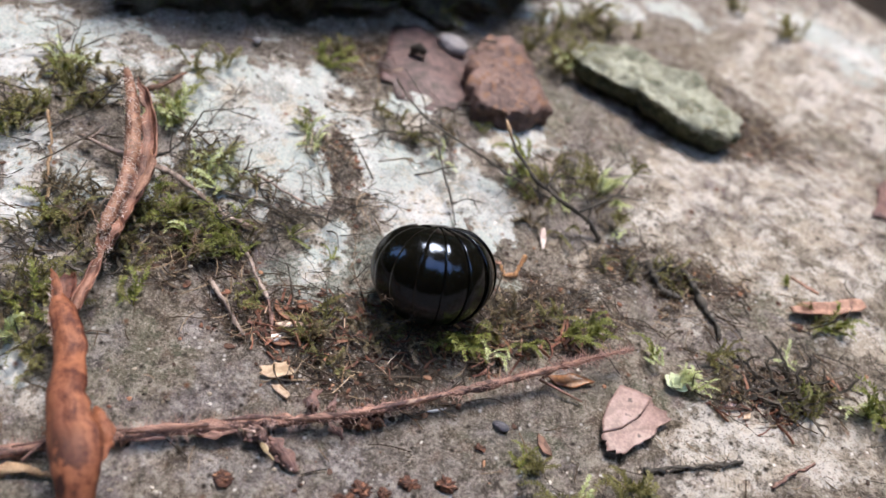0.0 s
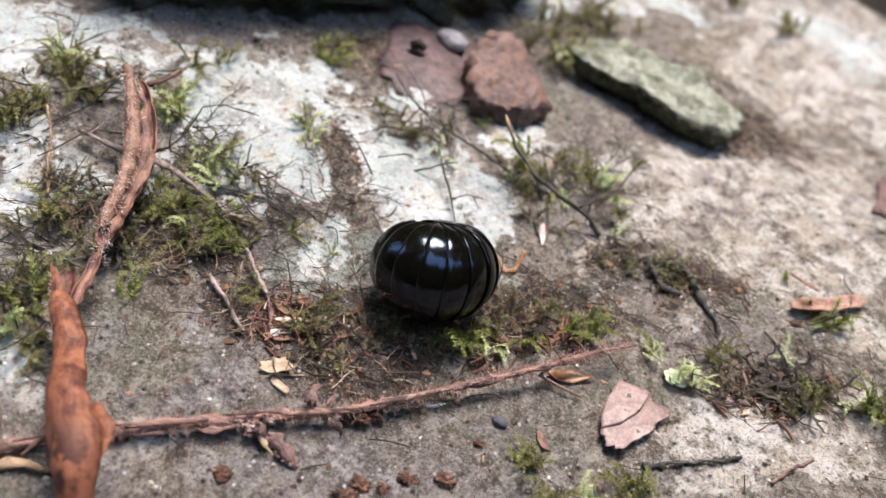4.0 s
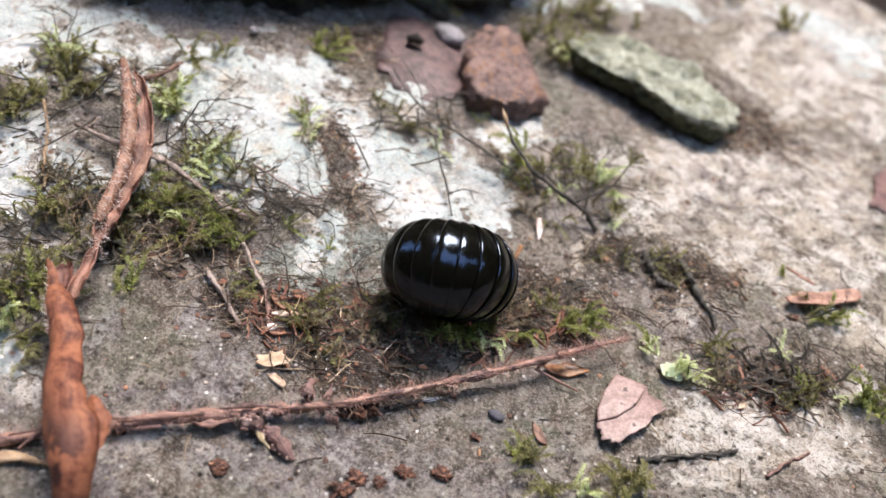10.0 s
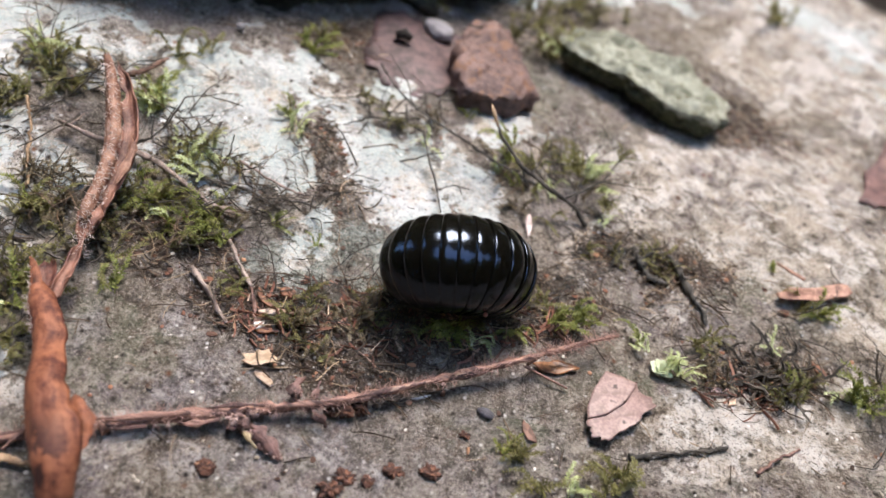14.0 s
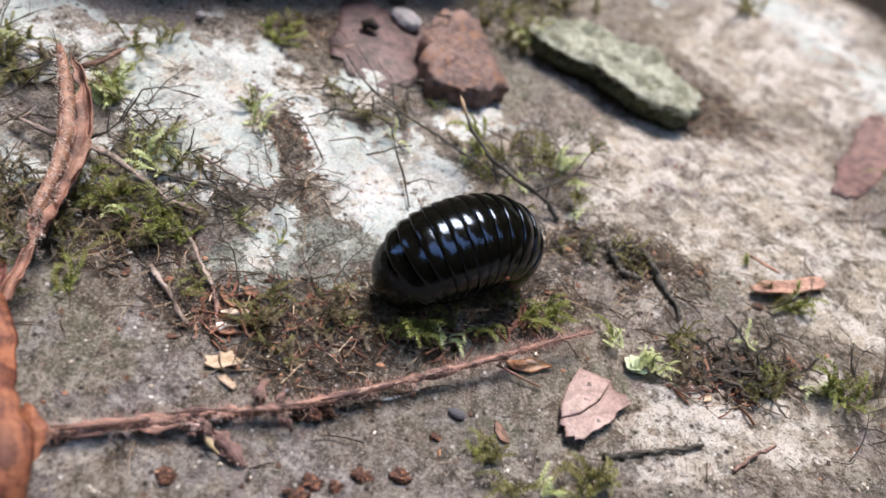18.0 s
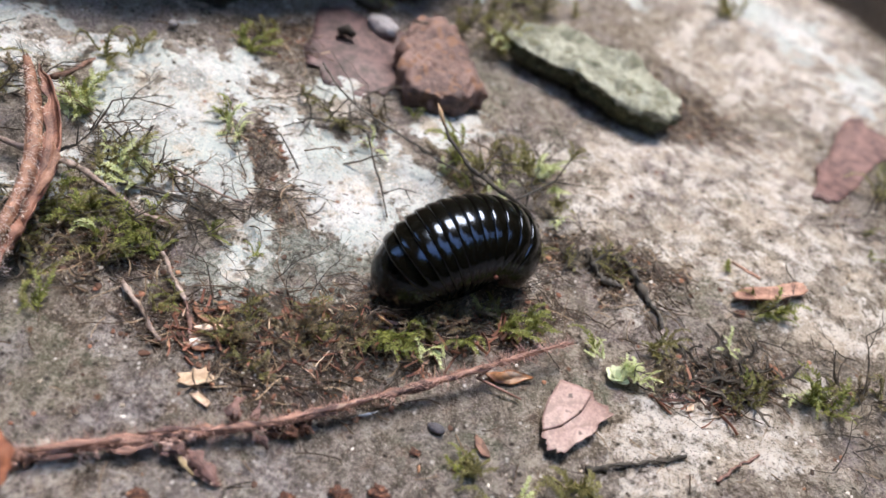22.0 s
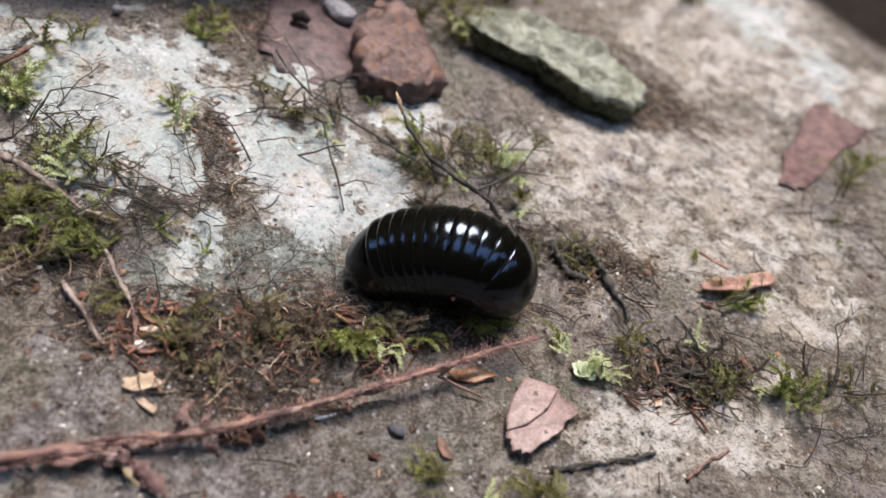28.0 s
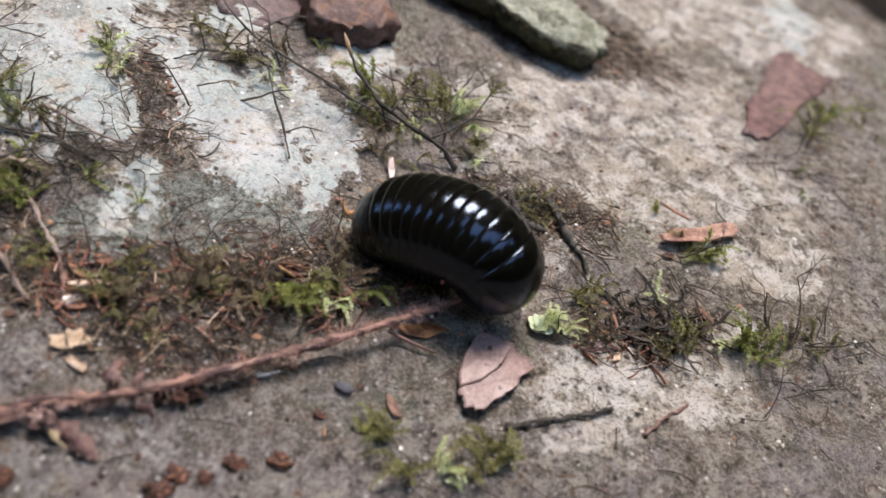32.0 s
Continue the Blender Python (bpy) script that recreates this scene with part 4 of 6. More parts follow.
bark_streak = leaf_material("streaky_bark", (0.06, 0.03, 0.027), (0.38, 0.215, 0.165), 0.5, 0.7, (0.07, 0.036, 0.034), (0.22, 1.3, 1.3))
red_twig = mottled("reddish_twig", (0.055, 0.028, 0.023), (0.33, 0.195, 0.16), 260, 0.75, (0.1, 0.05, 0.04), 0.0004)
bristle_red = mottled("red_bristle", (0.3, 0.17, 0.14), (0.6, 0.4, 0.35), 500, 0.7, None, 0.0)
grey_twig = mottled("grey_twig", (0.14, 0.1, 0.085), (0.37, 0.29, 0.25), 260, 0.8, (0.12, 0.09, 0.07), 0.0003)
black_twig = mottled("blackish_twig", (0.018, 0.016, 0.013), (0.07, 0.06, 0.05), 300, 0.7, None, 0.0003)
tan_twig = mottled("tan_twig", (0.2, 0.125, 0.07), (0.42, 0.29, 0.18), 300, 0.75, None, 0.0002)
long_twig = twig("bark_twig", [(-7.77, -5.76, 0.1), (-6.27, -4.80, 0.1), (-5.00, -4.15, 0.14), (-4.70, -4.07, 0.18), (-3.67, -3.64, 0.22), (-2.49, -3.09, 0.24), (-1.43, -2.66, 0.26), (-0.37, -2.05, 0.3), (0.91, -1.33, 0.36), (2.10, -0.56, 0.44), (2.85, -0.03, 0.5), (3.48, 0.31, 0.55)], 0.1, 0.034, bark_streak, "long reddish-brown bristly twig lying on the rock", "twig", 0.012, 9, [([(2.10, -0.56, 0.44), (1.87, -0.71, 0.2), (2.74, -0.82, 0.1)], 0.04, 0.02), ([(-1.79, -2.80, 0.25), (-2.02, -2.57, 0.2), (-1.88, -2.20, 0.15)], 0.05, 0.03)], 5, 1500, bristle_red, 0.25)
purple_bark = leaf_material("purplish_bark", (0.06, 0.032, 0.03), (0.2, 0.112, 0.098), 0.8, 0.7, (0.4, 0.28, 0.22))


def bark_strip(points, widths, mat, seed, curl=90):
    r = random.Random(seed)
    return part("loose_bark", ribbon_mesh(points, widths, [curl] * len(points), 0.035, r, 0.45, 1, 0.2), mat, long_twig)


def bark_lump(x, y, up, size, mat, seed):
    bm = bmesh.new()
    bmesh.ops.create_icosphere(bm, subdivisions=4, radius=1)
    for v in bm.verts:
        p = v.co.copy()
        q = p * 1.8 + Vector((seed, 0, seed))
        v.co += p * (0.7 * noise.fractal(q, 0.9, 2.0, 4) + 0.3 * noise.fractal(q * 4, 0.8, 2.0, 3))
        v.co = Vector((v.co.x * size, v.co.y * size * 0.8, v.co.z * size * 0.6)) * CM
    ob = part("bark_lump", bm, mat, long_twig)
    ob.location = rest(x, y, up)
    return ob
twig("stick", [(-4.15, -0.04, 0.35), (-3.84, -0.35, 0.22), (-3.44, -0.76, 0.12)], 0.042, 0.036, grey_twig, "short greyish broken stick leaning on the litter", "stick", 0.03, 7, seed=11)
twig("stick", [(-3.44, -0.74, 0.1), (-3.26, -1.05, 0.1), (-3.07, -1.49, 0.08)], 0.045, 0.03, red_twig, "short reddish stick lying in the litter", "stick", 0.05, 6, seed=12)
twig("stick", [(-4.61, -0.69, 0.12), (-4.12, -1.10, 0.1), (-3.57, -1.60, 0.08)], 0.042, 0.04, grey_twig, "short greyish broken stick lying on the rock", "stick", 0.02, 7, seed=13)
twig("stick", [(-8.23, 1.33, 0.3), (-7.38, 1.30, 0.3), (-6.29, 1.26, 0.28), (-5.60, 1.04, 0.25), (-4.88, 0.75, 0.2), (-4.21, 0.77, 0.12)], 0.05, 0.035, grey_twig, "thin pale crooked stick lying among moss", "stick", 0.04, 7, [([(-8.01, 1.36, 0.28), (-7.88, 1.70, 0.35)], 0.03, 0.015)], 14, 90, grey_twig, 0.25)
twig("stick", [(-6.22, -5.10, 0.1), (-5.87, -4.96, 0.12), (-5.36, -4.95, 0.1)], 0.09, 0.04, tan_twig, "tan split stick end beside the curled leaf", "stick", 0.03, 6, seed=15)
twig("stick", [(-5.96, -4.88, 0.15), (-5.73, -4.49, 0.22)], 0.05, 0.05, red_twig, "short reddish stick beside the curled leaf", "stick", 0.03, 6, seed=16)
twig("tendril", [(-8.92, 1.44, 0.5), (-8.61, 0.97, 0.4), (-8.34, 0.33, 0.3), (-8.13, -0.14, 0.1)], 0.026, 0.03, tan_twig, "thin tan dry tendril among the moss", "tendril", 0.06, 6, seed=17)
twig("stick", [(4.54, 3.34, 0.25), (4.83, 2.81, 0.18), (5.08, 2.28, 0.12), (5.37, 2.07, 0.1), (5.41, 1.77, 0.06)], 0.075, 0.04, black_twig, "thin blackish crooked twig on the rock", "twig", 0.03, 7, [([(4.70, 3.23, 0.2), (4.87, 2.65, 0.25)], 0.05, 0.02), ([(4.69, 3.17, 0.22), (5.18, 3.21, 0.1)], 0.02, 0.012), ([(5.08, 2.20, 0.12), (5.46, 2.20, 0.08)], 0.02, 0.01)], 18, knots=0.3)
twig("stick", [(3.73, 3.40, 0.2), (3.90, 3.12, 0.16), (4.13, 2.64, 0.12), (4.57, 2.61, 0.06)], 0.055, 0.04, black_twig, "short lumpy blackish twig lying on the rock", "twig", 0.08, 7, [([(3.90, 3.12, 0.16), (4.22, 3.41, 0.2), (4.61, 3.50, 0.1)], 0.045, 0.025)], 41, knots=0.5)
twig("stick", [(4.01, -1.87, 0.06), (4.60, -1.66, 0.1), (5.23, -1.43, 0.12), (5.78, -1.17, 0.1)], 0.04, 0.032, black_twig, "dark grey-brown twig lying below the broken leaf", "twig", 0.05, 7, [([(5.16, -1.45, 0.1), (5.40, -1.47, 0.03)], 0.025, 0.02)], 19, 60, knots=0.5)
twig("stick", [(6.32, -1.56, 0.05), (6.63, -1.23, 0.08), (7.17, -0.74, 0.05)], 0.035, 0.025, red_twig, "thin reddish twig on gritty rock", "twig", 0.05, 6, seed=20)
twig("tendril", [(0.63, 1.80, 0.2), (0.78, 1.67, 0.1), (0.97, 1.75, 0.1), (1.09, 2.13, 0.35)], 0.035, 0.05, mottled("orange_tendril", (0.3, 0.14, 0.06), (0.5, 0.27, 0.13), 400), "small curled orange-brown tendril beside the millipede", "tendril", 0.05, 6, seed=21)
twig("tendril", [(-1.18, -0.01, 0.1), (-1.07, -0.35, 0.5), (-1.13, -0.36, 0.75), (-1.22, -0.29, 0.8)], 0.012, 0.008, tan_twig, "fine pale curled root hair beside the millipede", "tendril", 0.05, 4, seed=22)
sprig = twig("sprig", [(2.67, 3.76, 0.05), (2.35, 3.86, 0.35), (1.66, 3.70, 0.75), (0.92, 3.65, 1.05), (0.34, 4.07, 1.25), (-0.06, 4.74, 1.4)], 0.05, 0.02, black_twig, "dark arching wiry sprig with a pale bud", "sprig", 0.015, 6, [([(1.14, 3.62, 0.95), (1.29, 4.11, 1.1), (1.56, 4.52, 1.1)], 0.02, 0.01), ([(1.37, 4.05, 1.1), (1.97, 4.45, 0.9)], 0.02, 0.01), ([(2.05, 3.9, 0.5), (2.77, 4.51, 0.75), (3.09, 5.27, 0.95)], 0.025, 0.018), ([(2.77, 4.51, 0.75), (3.57, 5.00, 0.5)], 0.02, 0.01), ([(0.92, 3.65, 1.05), (1.08, 3.60, 0.7)], 0.02, 0.01)], 23)
bm = bmesh.new()
tube(bm, [rest(0.19, 4.27, 1.3), rest(0.02, 4.57, 1.38), rest(-0.08, 4.79, 1.42)], [0.0002, 0.0005, 0.0001], 6)
part("bud", bm, tan_twig, sprig, "pale tan bud")
twig("sprig", [(-2.78, 5.75, 0.9), (-2.41, 5.39, 0.8), (-1.76, 4.79, 0.75), (-0.81, 4.41, 0.7), (0.40, 4.17, 0.5), (1.41, 4.40, 0.1)], 0.022, 0.028, black_twig, "thin dark wiry stem arching over lichen", "sprig", 0.02, 5, [([(-1.76, 4.79, 0.75), (-2.06, 5.44, 0.9), (-2.69, 6.12, 1.0)], 0.018, 0.01), ([(-2.00, 5.01, 0.75), (-2.20, 4.68, 0.5), (-2.32, 4.50, 0.3)], 0.018, 0.01), ([(-0.81, 4.41, 0.7), (0.12, 4.09, 0.7), (-0.37, 4.45, 0.3)], 0.014, 0.008)], 25)
twig("sprig", [(-3.16, 4.26, 0.05), (-2.67, 4.69, 0.15), (-1.97, 4.92, 0.2), (-1.17, 4.80, 0.1)], 0.02, 0.03, black_twig, "dark crooked stem lying across lichen", "sprig", 0.05, 5, [([(-2.67, 4.69, 0.15), (-2.74, 4.67, 0.5)], 0.016, 0.01), ([(-1.84, 4.92, 0.2), (-1.99, 5.34, 0.4)], 0.03, 0.02)], 26)
twig("sprig", [(-6.84, 1.61, 0.1), (-6.49, 1.70, 0.3), (-6.26, 2.04, 0.5), (-6.12, 2.51, 0.8), (-5.82, 2.84, 0.8), (-5.11, 3.13, 0.6)], 0.025, 0.01, black_twig, "dark branching wiry stem arching over lichen", "sprig", 0.03, 5, [([(-6.49, 1.70, 0.3), (-6.54, 1.98, 0.6)], 0.018, 0.01), ([(-6.34, 1.98, 0.45), (-6.16, 2.23, 0.8)], 0.016, 0.01), ([(-6.17, 2.10, 0.6), (-5.45, 2.72, 0.5)], 0.014, 0.008)], 27)
twig("sprig", [(-5.64, 2.08, 0.05), (-5.41, 2.20, 0.4), (-5.26, 2.39, 0.7)], 0.022, 0.01, black_twig, "short dark wiry stem on the lichen", "sprig", 0.03, 5, [([(-5.52, 2.19, 0.2), (-5.75, 2.26, 0.6)], 0.016, 0.01)], 28)
twig("sprig", [(-5.06, 1.96, 0.1), (-4.95, 2.02, 0.3), (-4.95, 2.24, 0.6)], 0.026, 0.014, black_twig, "short dark wiry stem on the lichen", "sprig", 0.03, 5, [([(-5.06, 2.00, 0.1), (-4.58, 2.04, 0.4)], 0.024, 0.012)], 29)
twig("sprig", [(-5.53, 1.29, 0.12), (-4.93, 1.41, 0.1), (-4.18, 1.41, 0.1), (-3.59, 1.31, 0.05)], 0.035, 0.025, black_twig, "dark dead stem lying among the moss", "sprig", 0.04, 6, seed=30)
twig("sprig", [(-4.68, 1.88, 0.3), (-3.73, 1.68, 0.25), (-2.97, 1.74, 0.1)], 0.025, 0.02, grey_twig, "thin grey dead stem lying among the moss", "sprig", 0.04, 6, seed=33)
twig("sprig", [(-0.49, 2.53, 0.1), (-0.76, 3.12, 0.3), (-1.08, 3.71, 0.4), (-1.42, 4.66, 0.3)], 0.022, 0.015, black_twig, "thin upright dark wiry stem on lichen", "sprig", 0.02, 5, [([(-0.70, 3.02, 0.25), (-0.41, 3.26, 0.3), (-0.05, 3.45, 0.2)], 0.016, 0.01), ([(-0.28, 3.35, 0.25), (-0.14, 3.29, 0.1)], 0.012, 0.008)], 24)


# ---- the curled leaf that rears up ----
def ribbon_mesh(points, widths, curls, thick, r, tear=0.1, flip=1, torn_end=0.0, dent=1.0):
    """A curled strip through points (x, y, height in cm); widths in cm, curls in degrees of arc across."""
    path = [rest(*p) for p in points]
    fine, wide, arc = [], [], []
    for k in range(len(path) - 1):
        for j in range(6):
            f = j / 6
            g = f * f * (3 - 2 * f)
            p0, p1, p2, p3 = path[max(k - 1, 0)], path[k], path[k + 1], path[min(k + 2, len(path) - 1)]
            fine.append(0.5 * ((2 * p1) + (p2 - p0) * f + (2 * p0 - 5 * p1 + 4 * p2 - p3) * f * f + (3 * p1 - p0 - 3 * p2 + p3) * f**3))
            wide.append(widths[k] + (widths[k + 1] - widths[k]) * g)
            arc.append(curls[k] + (curls[k + 1] - curls[k]) * g)
    fine.append(path[-1]), wide.append(widths[-1]), arc.append(curls[-1])
    bm = bmesh.new()
    n = 14
    outer, inner = [], []
    for k, p in enumerate(fine):
        d = (fine[min(k + 1, len(fine) - 1)] - fine[max(k - 1, 0)]).normalized()
        side = d.cross(Vector((0, -0.7, 0.7))).normalized()
        up = side.cross(d) * flip
        rad = wide[k] * CM / max(2 * math.sin(min(radians(arc[k]) / 2, math.pi / 2)), 0.3)
        half = radians(arc[k]) / 2
        ro, ri = [], []
        e0, e1 = 1 + 2.2 * tear * noise.noise(Vector((k * 0.3, tear * 9, 1))), 1 + 2.2 * tear * noise.noise(Vector((k * 0.3, tear * 9, 7)))
        for j in range(n + 1):
            a = -half * e0 + half * (e0 + e1) * j / n
            w = 1 + dent * (0.16 * noise.noise(Vector((k * 0.09, j * 0.5, 3))) + 0.12 * noise.noise(Vector((k * 0.05, j * 1.3, 8))))
            off = side * math.sin(a) + up * (math.cos(a) - math.cos(half) * 0.5)
            q = p + d * torn_end * CM * max(0.0, 1 - k / 7) * (0.5 + 1.1 * noise.noise(Vector((j * 0.9, tear * 20, 5))))
            ro.append(bm.verts.new(q + off * rad * w))
            ri.append(bm.verts.new(q + off * (rad * w - thick * CM)))
        outer.append(ro), inner.append(ri)
    for k in range(len(fine) - 1):
        for j in range(n):
            bm.faces.new((outer[k][j], outer[k + 1][j], outer[k + 1][j + 1], outer[k][j + 1]))
            bm.faces.new((inner[k][j + 1], inner[k + 1][j + 1], inner[k + 1][j], inner[k][j]))
        for j in (0, n):
            bm.faces.new((outer[k][j], inner[k][j], inner[k + 1][j], outer[k + 1][j]))
    for k in (0, len(fine) - 1):
        for j in range(n):
            bm.faces.new((outer[k][j], outer[k][j + 1], inner[k][j + 1], inner[k][j]))
    bmesh.ops.recalc_face_normals(bm, faces=bm.faces)
    place = {}
    for k in range(len(fine)):
        for j in range(n + 1):
            place[outer[k][j]] = place[inner[k][j]] = (j / n, k / (len(fine) - 1))
    uv = bm.loops.layers.uv.new("UVMap")
    for f in bm.faces:
        for loop in f.loops:
            loop[uv].uv = place[loop.vert]
    return bm


def dry_leaf_material(name, dark, light, glow=0.2, rough=0.5, dark_patch=None):
    """Thin dry leaf with long streaks, some light coming through; the last argument darkens a patch from, to along it.
    """
    m, n, l, p = material(name)
    tc = n.new("ShaderNodeTexCoord")
    mp = n.new("ShaderNodeMapping")
    mp.inputs["Scale"].default_value = (11, 2.6, 1)
    l.new(tc.outputs["UV"], mp.inputs["Vector"])
    a = noise_node(n, l, 1.0, 5, 0.7, mp.outputs["Vector"])
    b = noise_node(n, l, 240, 6, 0.7, tc.outputs["Object"])
    f = maths(n, l, "ADD", maths(n, l, "MULTIPLY", a, 0.25), maths(n, l, "MULTIPLY", b, 0.75))
    col = ramp(n, l, f, [(0.42, dark), (0.58, light)])
    if dark_patch:
        sep = n.new("ShaderNodeSeparateXYZ")
        l.new(tc.outputs["UV"], sep.inputs[0])
        wob = maths(n, l, "ADD", sep.outputs[1], maths(n, l, "MULTIPLY", maths(n, l, "SUBTRACT", b, 0.5), 0.7))
        lo, hi = dark_patch
        along = ramp(n, l, wob, [(lo, (0, 0, 0)), (hi - 0.04, (0.95, 0.95, 0.95)), (hi, (0, 0, 0))])
        across = ramp(n, l, sep.outputs[0], [(0.15, (0, 0, 0)), (0.5, (1, 1, 1)), (0.65, (1, 1, 1)), (0.85, (0, 0, 0))])
        col = blend(n, l, maths(n, l, "MULTIPLY", along, across), col, (0.05, 0.02, 0.018))
    l.new(col, p.inputs["Base Color"])
    p.inputs["Roughness"].default_value = rough
    bump(n, l, p, f, 0.6, 0.0008)
    t = n.new("ShaderNodeBsdfTranslucent")
    l.new(col, t.inputs["Color"])
    mix = n.new("ShaderNodeMixShader")
    mix.inputs[0].default_value = glow
    l.new(p.outputs[0], mix.inputs[1])
    l.new(t.outputs[0], mix.inputs[2])
    l.new(mix.outputs[0], n["Material Output"].inputs["Surface"])
    return m


rng = random.Random(21)
curl_mat = dry_leaf_material("orange_brown_dry_leaf", (0.12, 0.034, 0.022), (0.43, 0.165, 0.085), 0.3, 0.6, (0.5, 0.78))
dark_curl = dry_leaf_material("maroon_dry_leaf", (0.075, 0.024, 0.018), (0.26, 0.1, 0.065))
stalk_mat = dry_leaf_material("tan_dry_stalk", (0.15, 0.065, 0.04), (0.45, 0.25, 0.17), 0.1)
blade_mat = dry_leaf_material("reddish_dry_leaf", (0.1, 0.04, 0.03), (0.4, 0.2, 0.14))
hair_mat = mottled("pale_hair", (0.6, 0.45, 0.38), (0.85, 0.74, 0.68), 600, 0.7, None, 0.0)
sheath_line = [(-6.87, -2.07, 0.75), (-6.68, -2.37, 0.8), (-6.27, -2.85, 0.85), (-5.92, -3.26, 0.95), (-5.70, -3.66, 1.0), (-5.41, -4.27, 1.15), (-5.13, -4.67, 1.28), (-4.85, -5.05, 1.35), (-4.71, -5.31, 1.32), (-4.59, -5.58, 1.2), (-4.53, -5.88, 0.7), (-4.41, -6.33, 0.06)]
curled = mesh_object("curled_leaf", ribbon_mesh(sheath_line, [0.05, 0.16, 0.5, 0.58, 0.58, 0.68, 0.74, 0.84, 0.78, 0.56, 0.46, 0.3], [120, 160, 170, 150, 140, 150, 130, 140, 170, 200, 200, 200], 0.025, rng, 0.1, 1, 0.35, 0.5), curl_mat)
part("torn_flap", ribbon_mesh([(-4.95, -4.30, 1.15), (-4.79, -4.50, 1.18), (-4.62, -4.69, 1.16), (-4.53, -4.91, 1.15), (-4.49, -5.17, 1.2)], [0.08, 0.3, 0.46, 0.34, 0.12], [60, 70, 80, 80, 60], 0.022, rng, 0.2), curl_mat, curled)
part("torn_flap", ribbon_mesh([(-6.87, -2.15, 0.95), (-6.75, -2.24, 0.9), (-6.57, -2.49, 0.88), (-6.33, -2.91, 0.92)], [0.03, 0.12, 0.2, 0.24], [60, 80, 90, 90], 0.02, rng, 0.2), curl_mat, curled)
part("torn_flap", ribbon_mesh([(-6.76, -1.79, 0.62), (-6.68, -2.00, 0.6), (-6.55, -2.32, 0.62)], [0.2, 0.3, 0.26], [80, 90, 90], 0.02, rng, 0.25, -1, 0.2), dark_curl, curled, "dark inner side of the torn leaf")
tagged(curled, "orange-brown dry curled leaf sheath rearing from the rock", "leaf")
part("stalk", ribbon_mesh([(-7.76, 2.49, 1.2), (-7.50, 2.12, 1.18), (-7.19, 1.61, 1.1), (-6.93, 1.07, 1.0), (-6.70, 0.39, 0.92), (-6.62, -0.15, 0.84), (-6.58, -0.64, 0.78), (-6.57, -0.97, 0.74)], [0.12, 0.2, 0.28, 0.3, 0.26, 0.24, 0.26, 0.12], [170, 190, 190, 190, 190, 180, 170, 160], 0.03, rng, 0.1, 1, 0.12), stalk_mat, curled, "tan hairy leaf stalk")
part("blade", ribbon_mesh([(-7.54, 2.44, 1.14), (-7.18, 2.04, 1.1), (-6.86, 1.55, 1.02), (-6.61, 1.02, 0.96), (-6.49, 0.52, 0.9), (-6.45, 0.01, 0.82), (-6.45, -0.50, 0.76), (-6.50, -0.81, 0.72), (-6.46, -1.10, 0.7), (-6.42, -1.33, 0.7), (-6.36, -1.69, 0.7), (-6.31, -2.14, 0.72), (-6.24, -2.57, 0.76)], [0.1, 0.26, 0.36, 0.36, 0.4, 0.36, 0.34, 0.42, 0.34, 0.14, 0.22, 0.24, 0.2], [100, 140, 150, 160, 150, 140, 130, 120, 120, 160, 190, 190, 190], 0.03, rng, 0.42, -1, 0.2), blade_mat, curled, "reddish-brown torn leaf blade")
part("torn_flap", ribbon_mesh([(-6.52, 0.98, 1.0), (-6.36, 0.64, 0.98), (-6.32, 0.25, 0.92), (-6.35, -0.11, 0.86)], [0.05, 0.16, 0.18, 0.03], [80, 90, 90, 60], 0.02, rng, 0.4, 1, 0.2), stalk_mat, curled)
part("torn_flap", ribbon_mesh([(-6.38, -0.55, 0.86), (-6.34, -0.84, 0.82), (-6.35, -1.17, 0.8)], [0.04, 0.2, 0.06], [80, 80, 60], 0.02, rng, 0.4, 1, 0.2), blade_mat, curled)
bm = bmesh.new()
line = [rest(-7.72, 2.24, 1.25), rest(-7.28, 1.51, 1.22), rest(-6.93, 0.84, 1.12), rest(-6.74, 0.20, 1.02), rest(-6.67, -0.39, 0.92), rest(-6.61, -1.00, 0.85), rest(-6.31, -1.74, 0.85)]
for _ in range(520):
    f = rng.random() * 6
    k = min(int(f), 5)
    w = Vector((rng.uniform(-0.3, 3.6), rng.uniform(-1, 1), rng.uniform(-0.5, 0.8))) * 0.0009
    p = line[k].lerp(line[k + 1], f - k) + w
    d = Vector((rng.uniform(-1.2, 0.5), rng.uniform(-1, 0.4), rng.uniform(-0.1, 1))).normalized() * rng.uniform(0.0004, 0.0011)
    tube(bm, [p, p + d], [0.00006, 0.00005], 3, False)
line = [rest(-6.75, -2.28, 0.9), rest(-6.43, -2.94, 0.9), rest(-6.12, -3.40, 0.95)]
for _ in range(110):
    f = rng.random() * 2
    k = min(int(f), 1)
    p = line[k].lerp(line[k + 1], f - k) + Vector((rng.uniform(-0.3, 1.2), rng.uniform(-1, 1), 0)) * 0.0008
    tube(bm, [p, p + Vector((rng.uniform(-1.2, -0.2), rng.uniform(-0.6, 0.4), rng.uniform(-0.1, 0.6))).normalized() * rng.uniform(0.0006, 0.0015)], [0.00006, 0.00004], 3, False)
part("hairs", bm, hair_mat, curled)
twig("stick", [(-7.46, 2.80, 0.6), (-7.31, 3.22, 0.5), (-7.16, 4.04, 0.3)], 0.07, 0.025, brown_bark, "short brown dry stalk behind the curled leaf", "stick", 0.03, 6, seed=31)


# ---- loose bark on the long twig ----

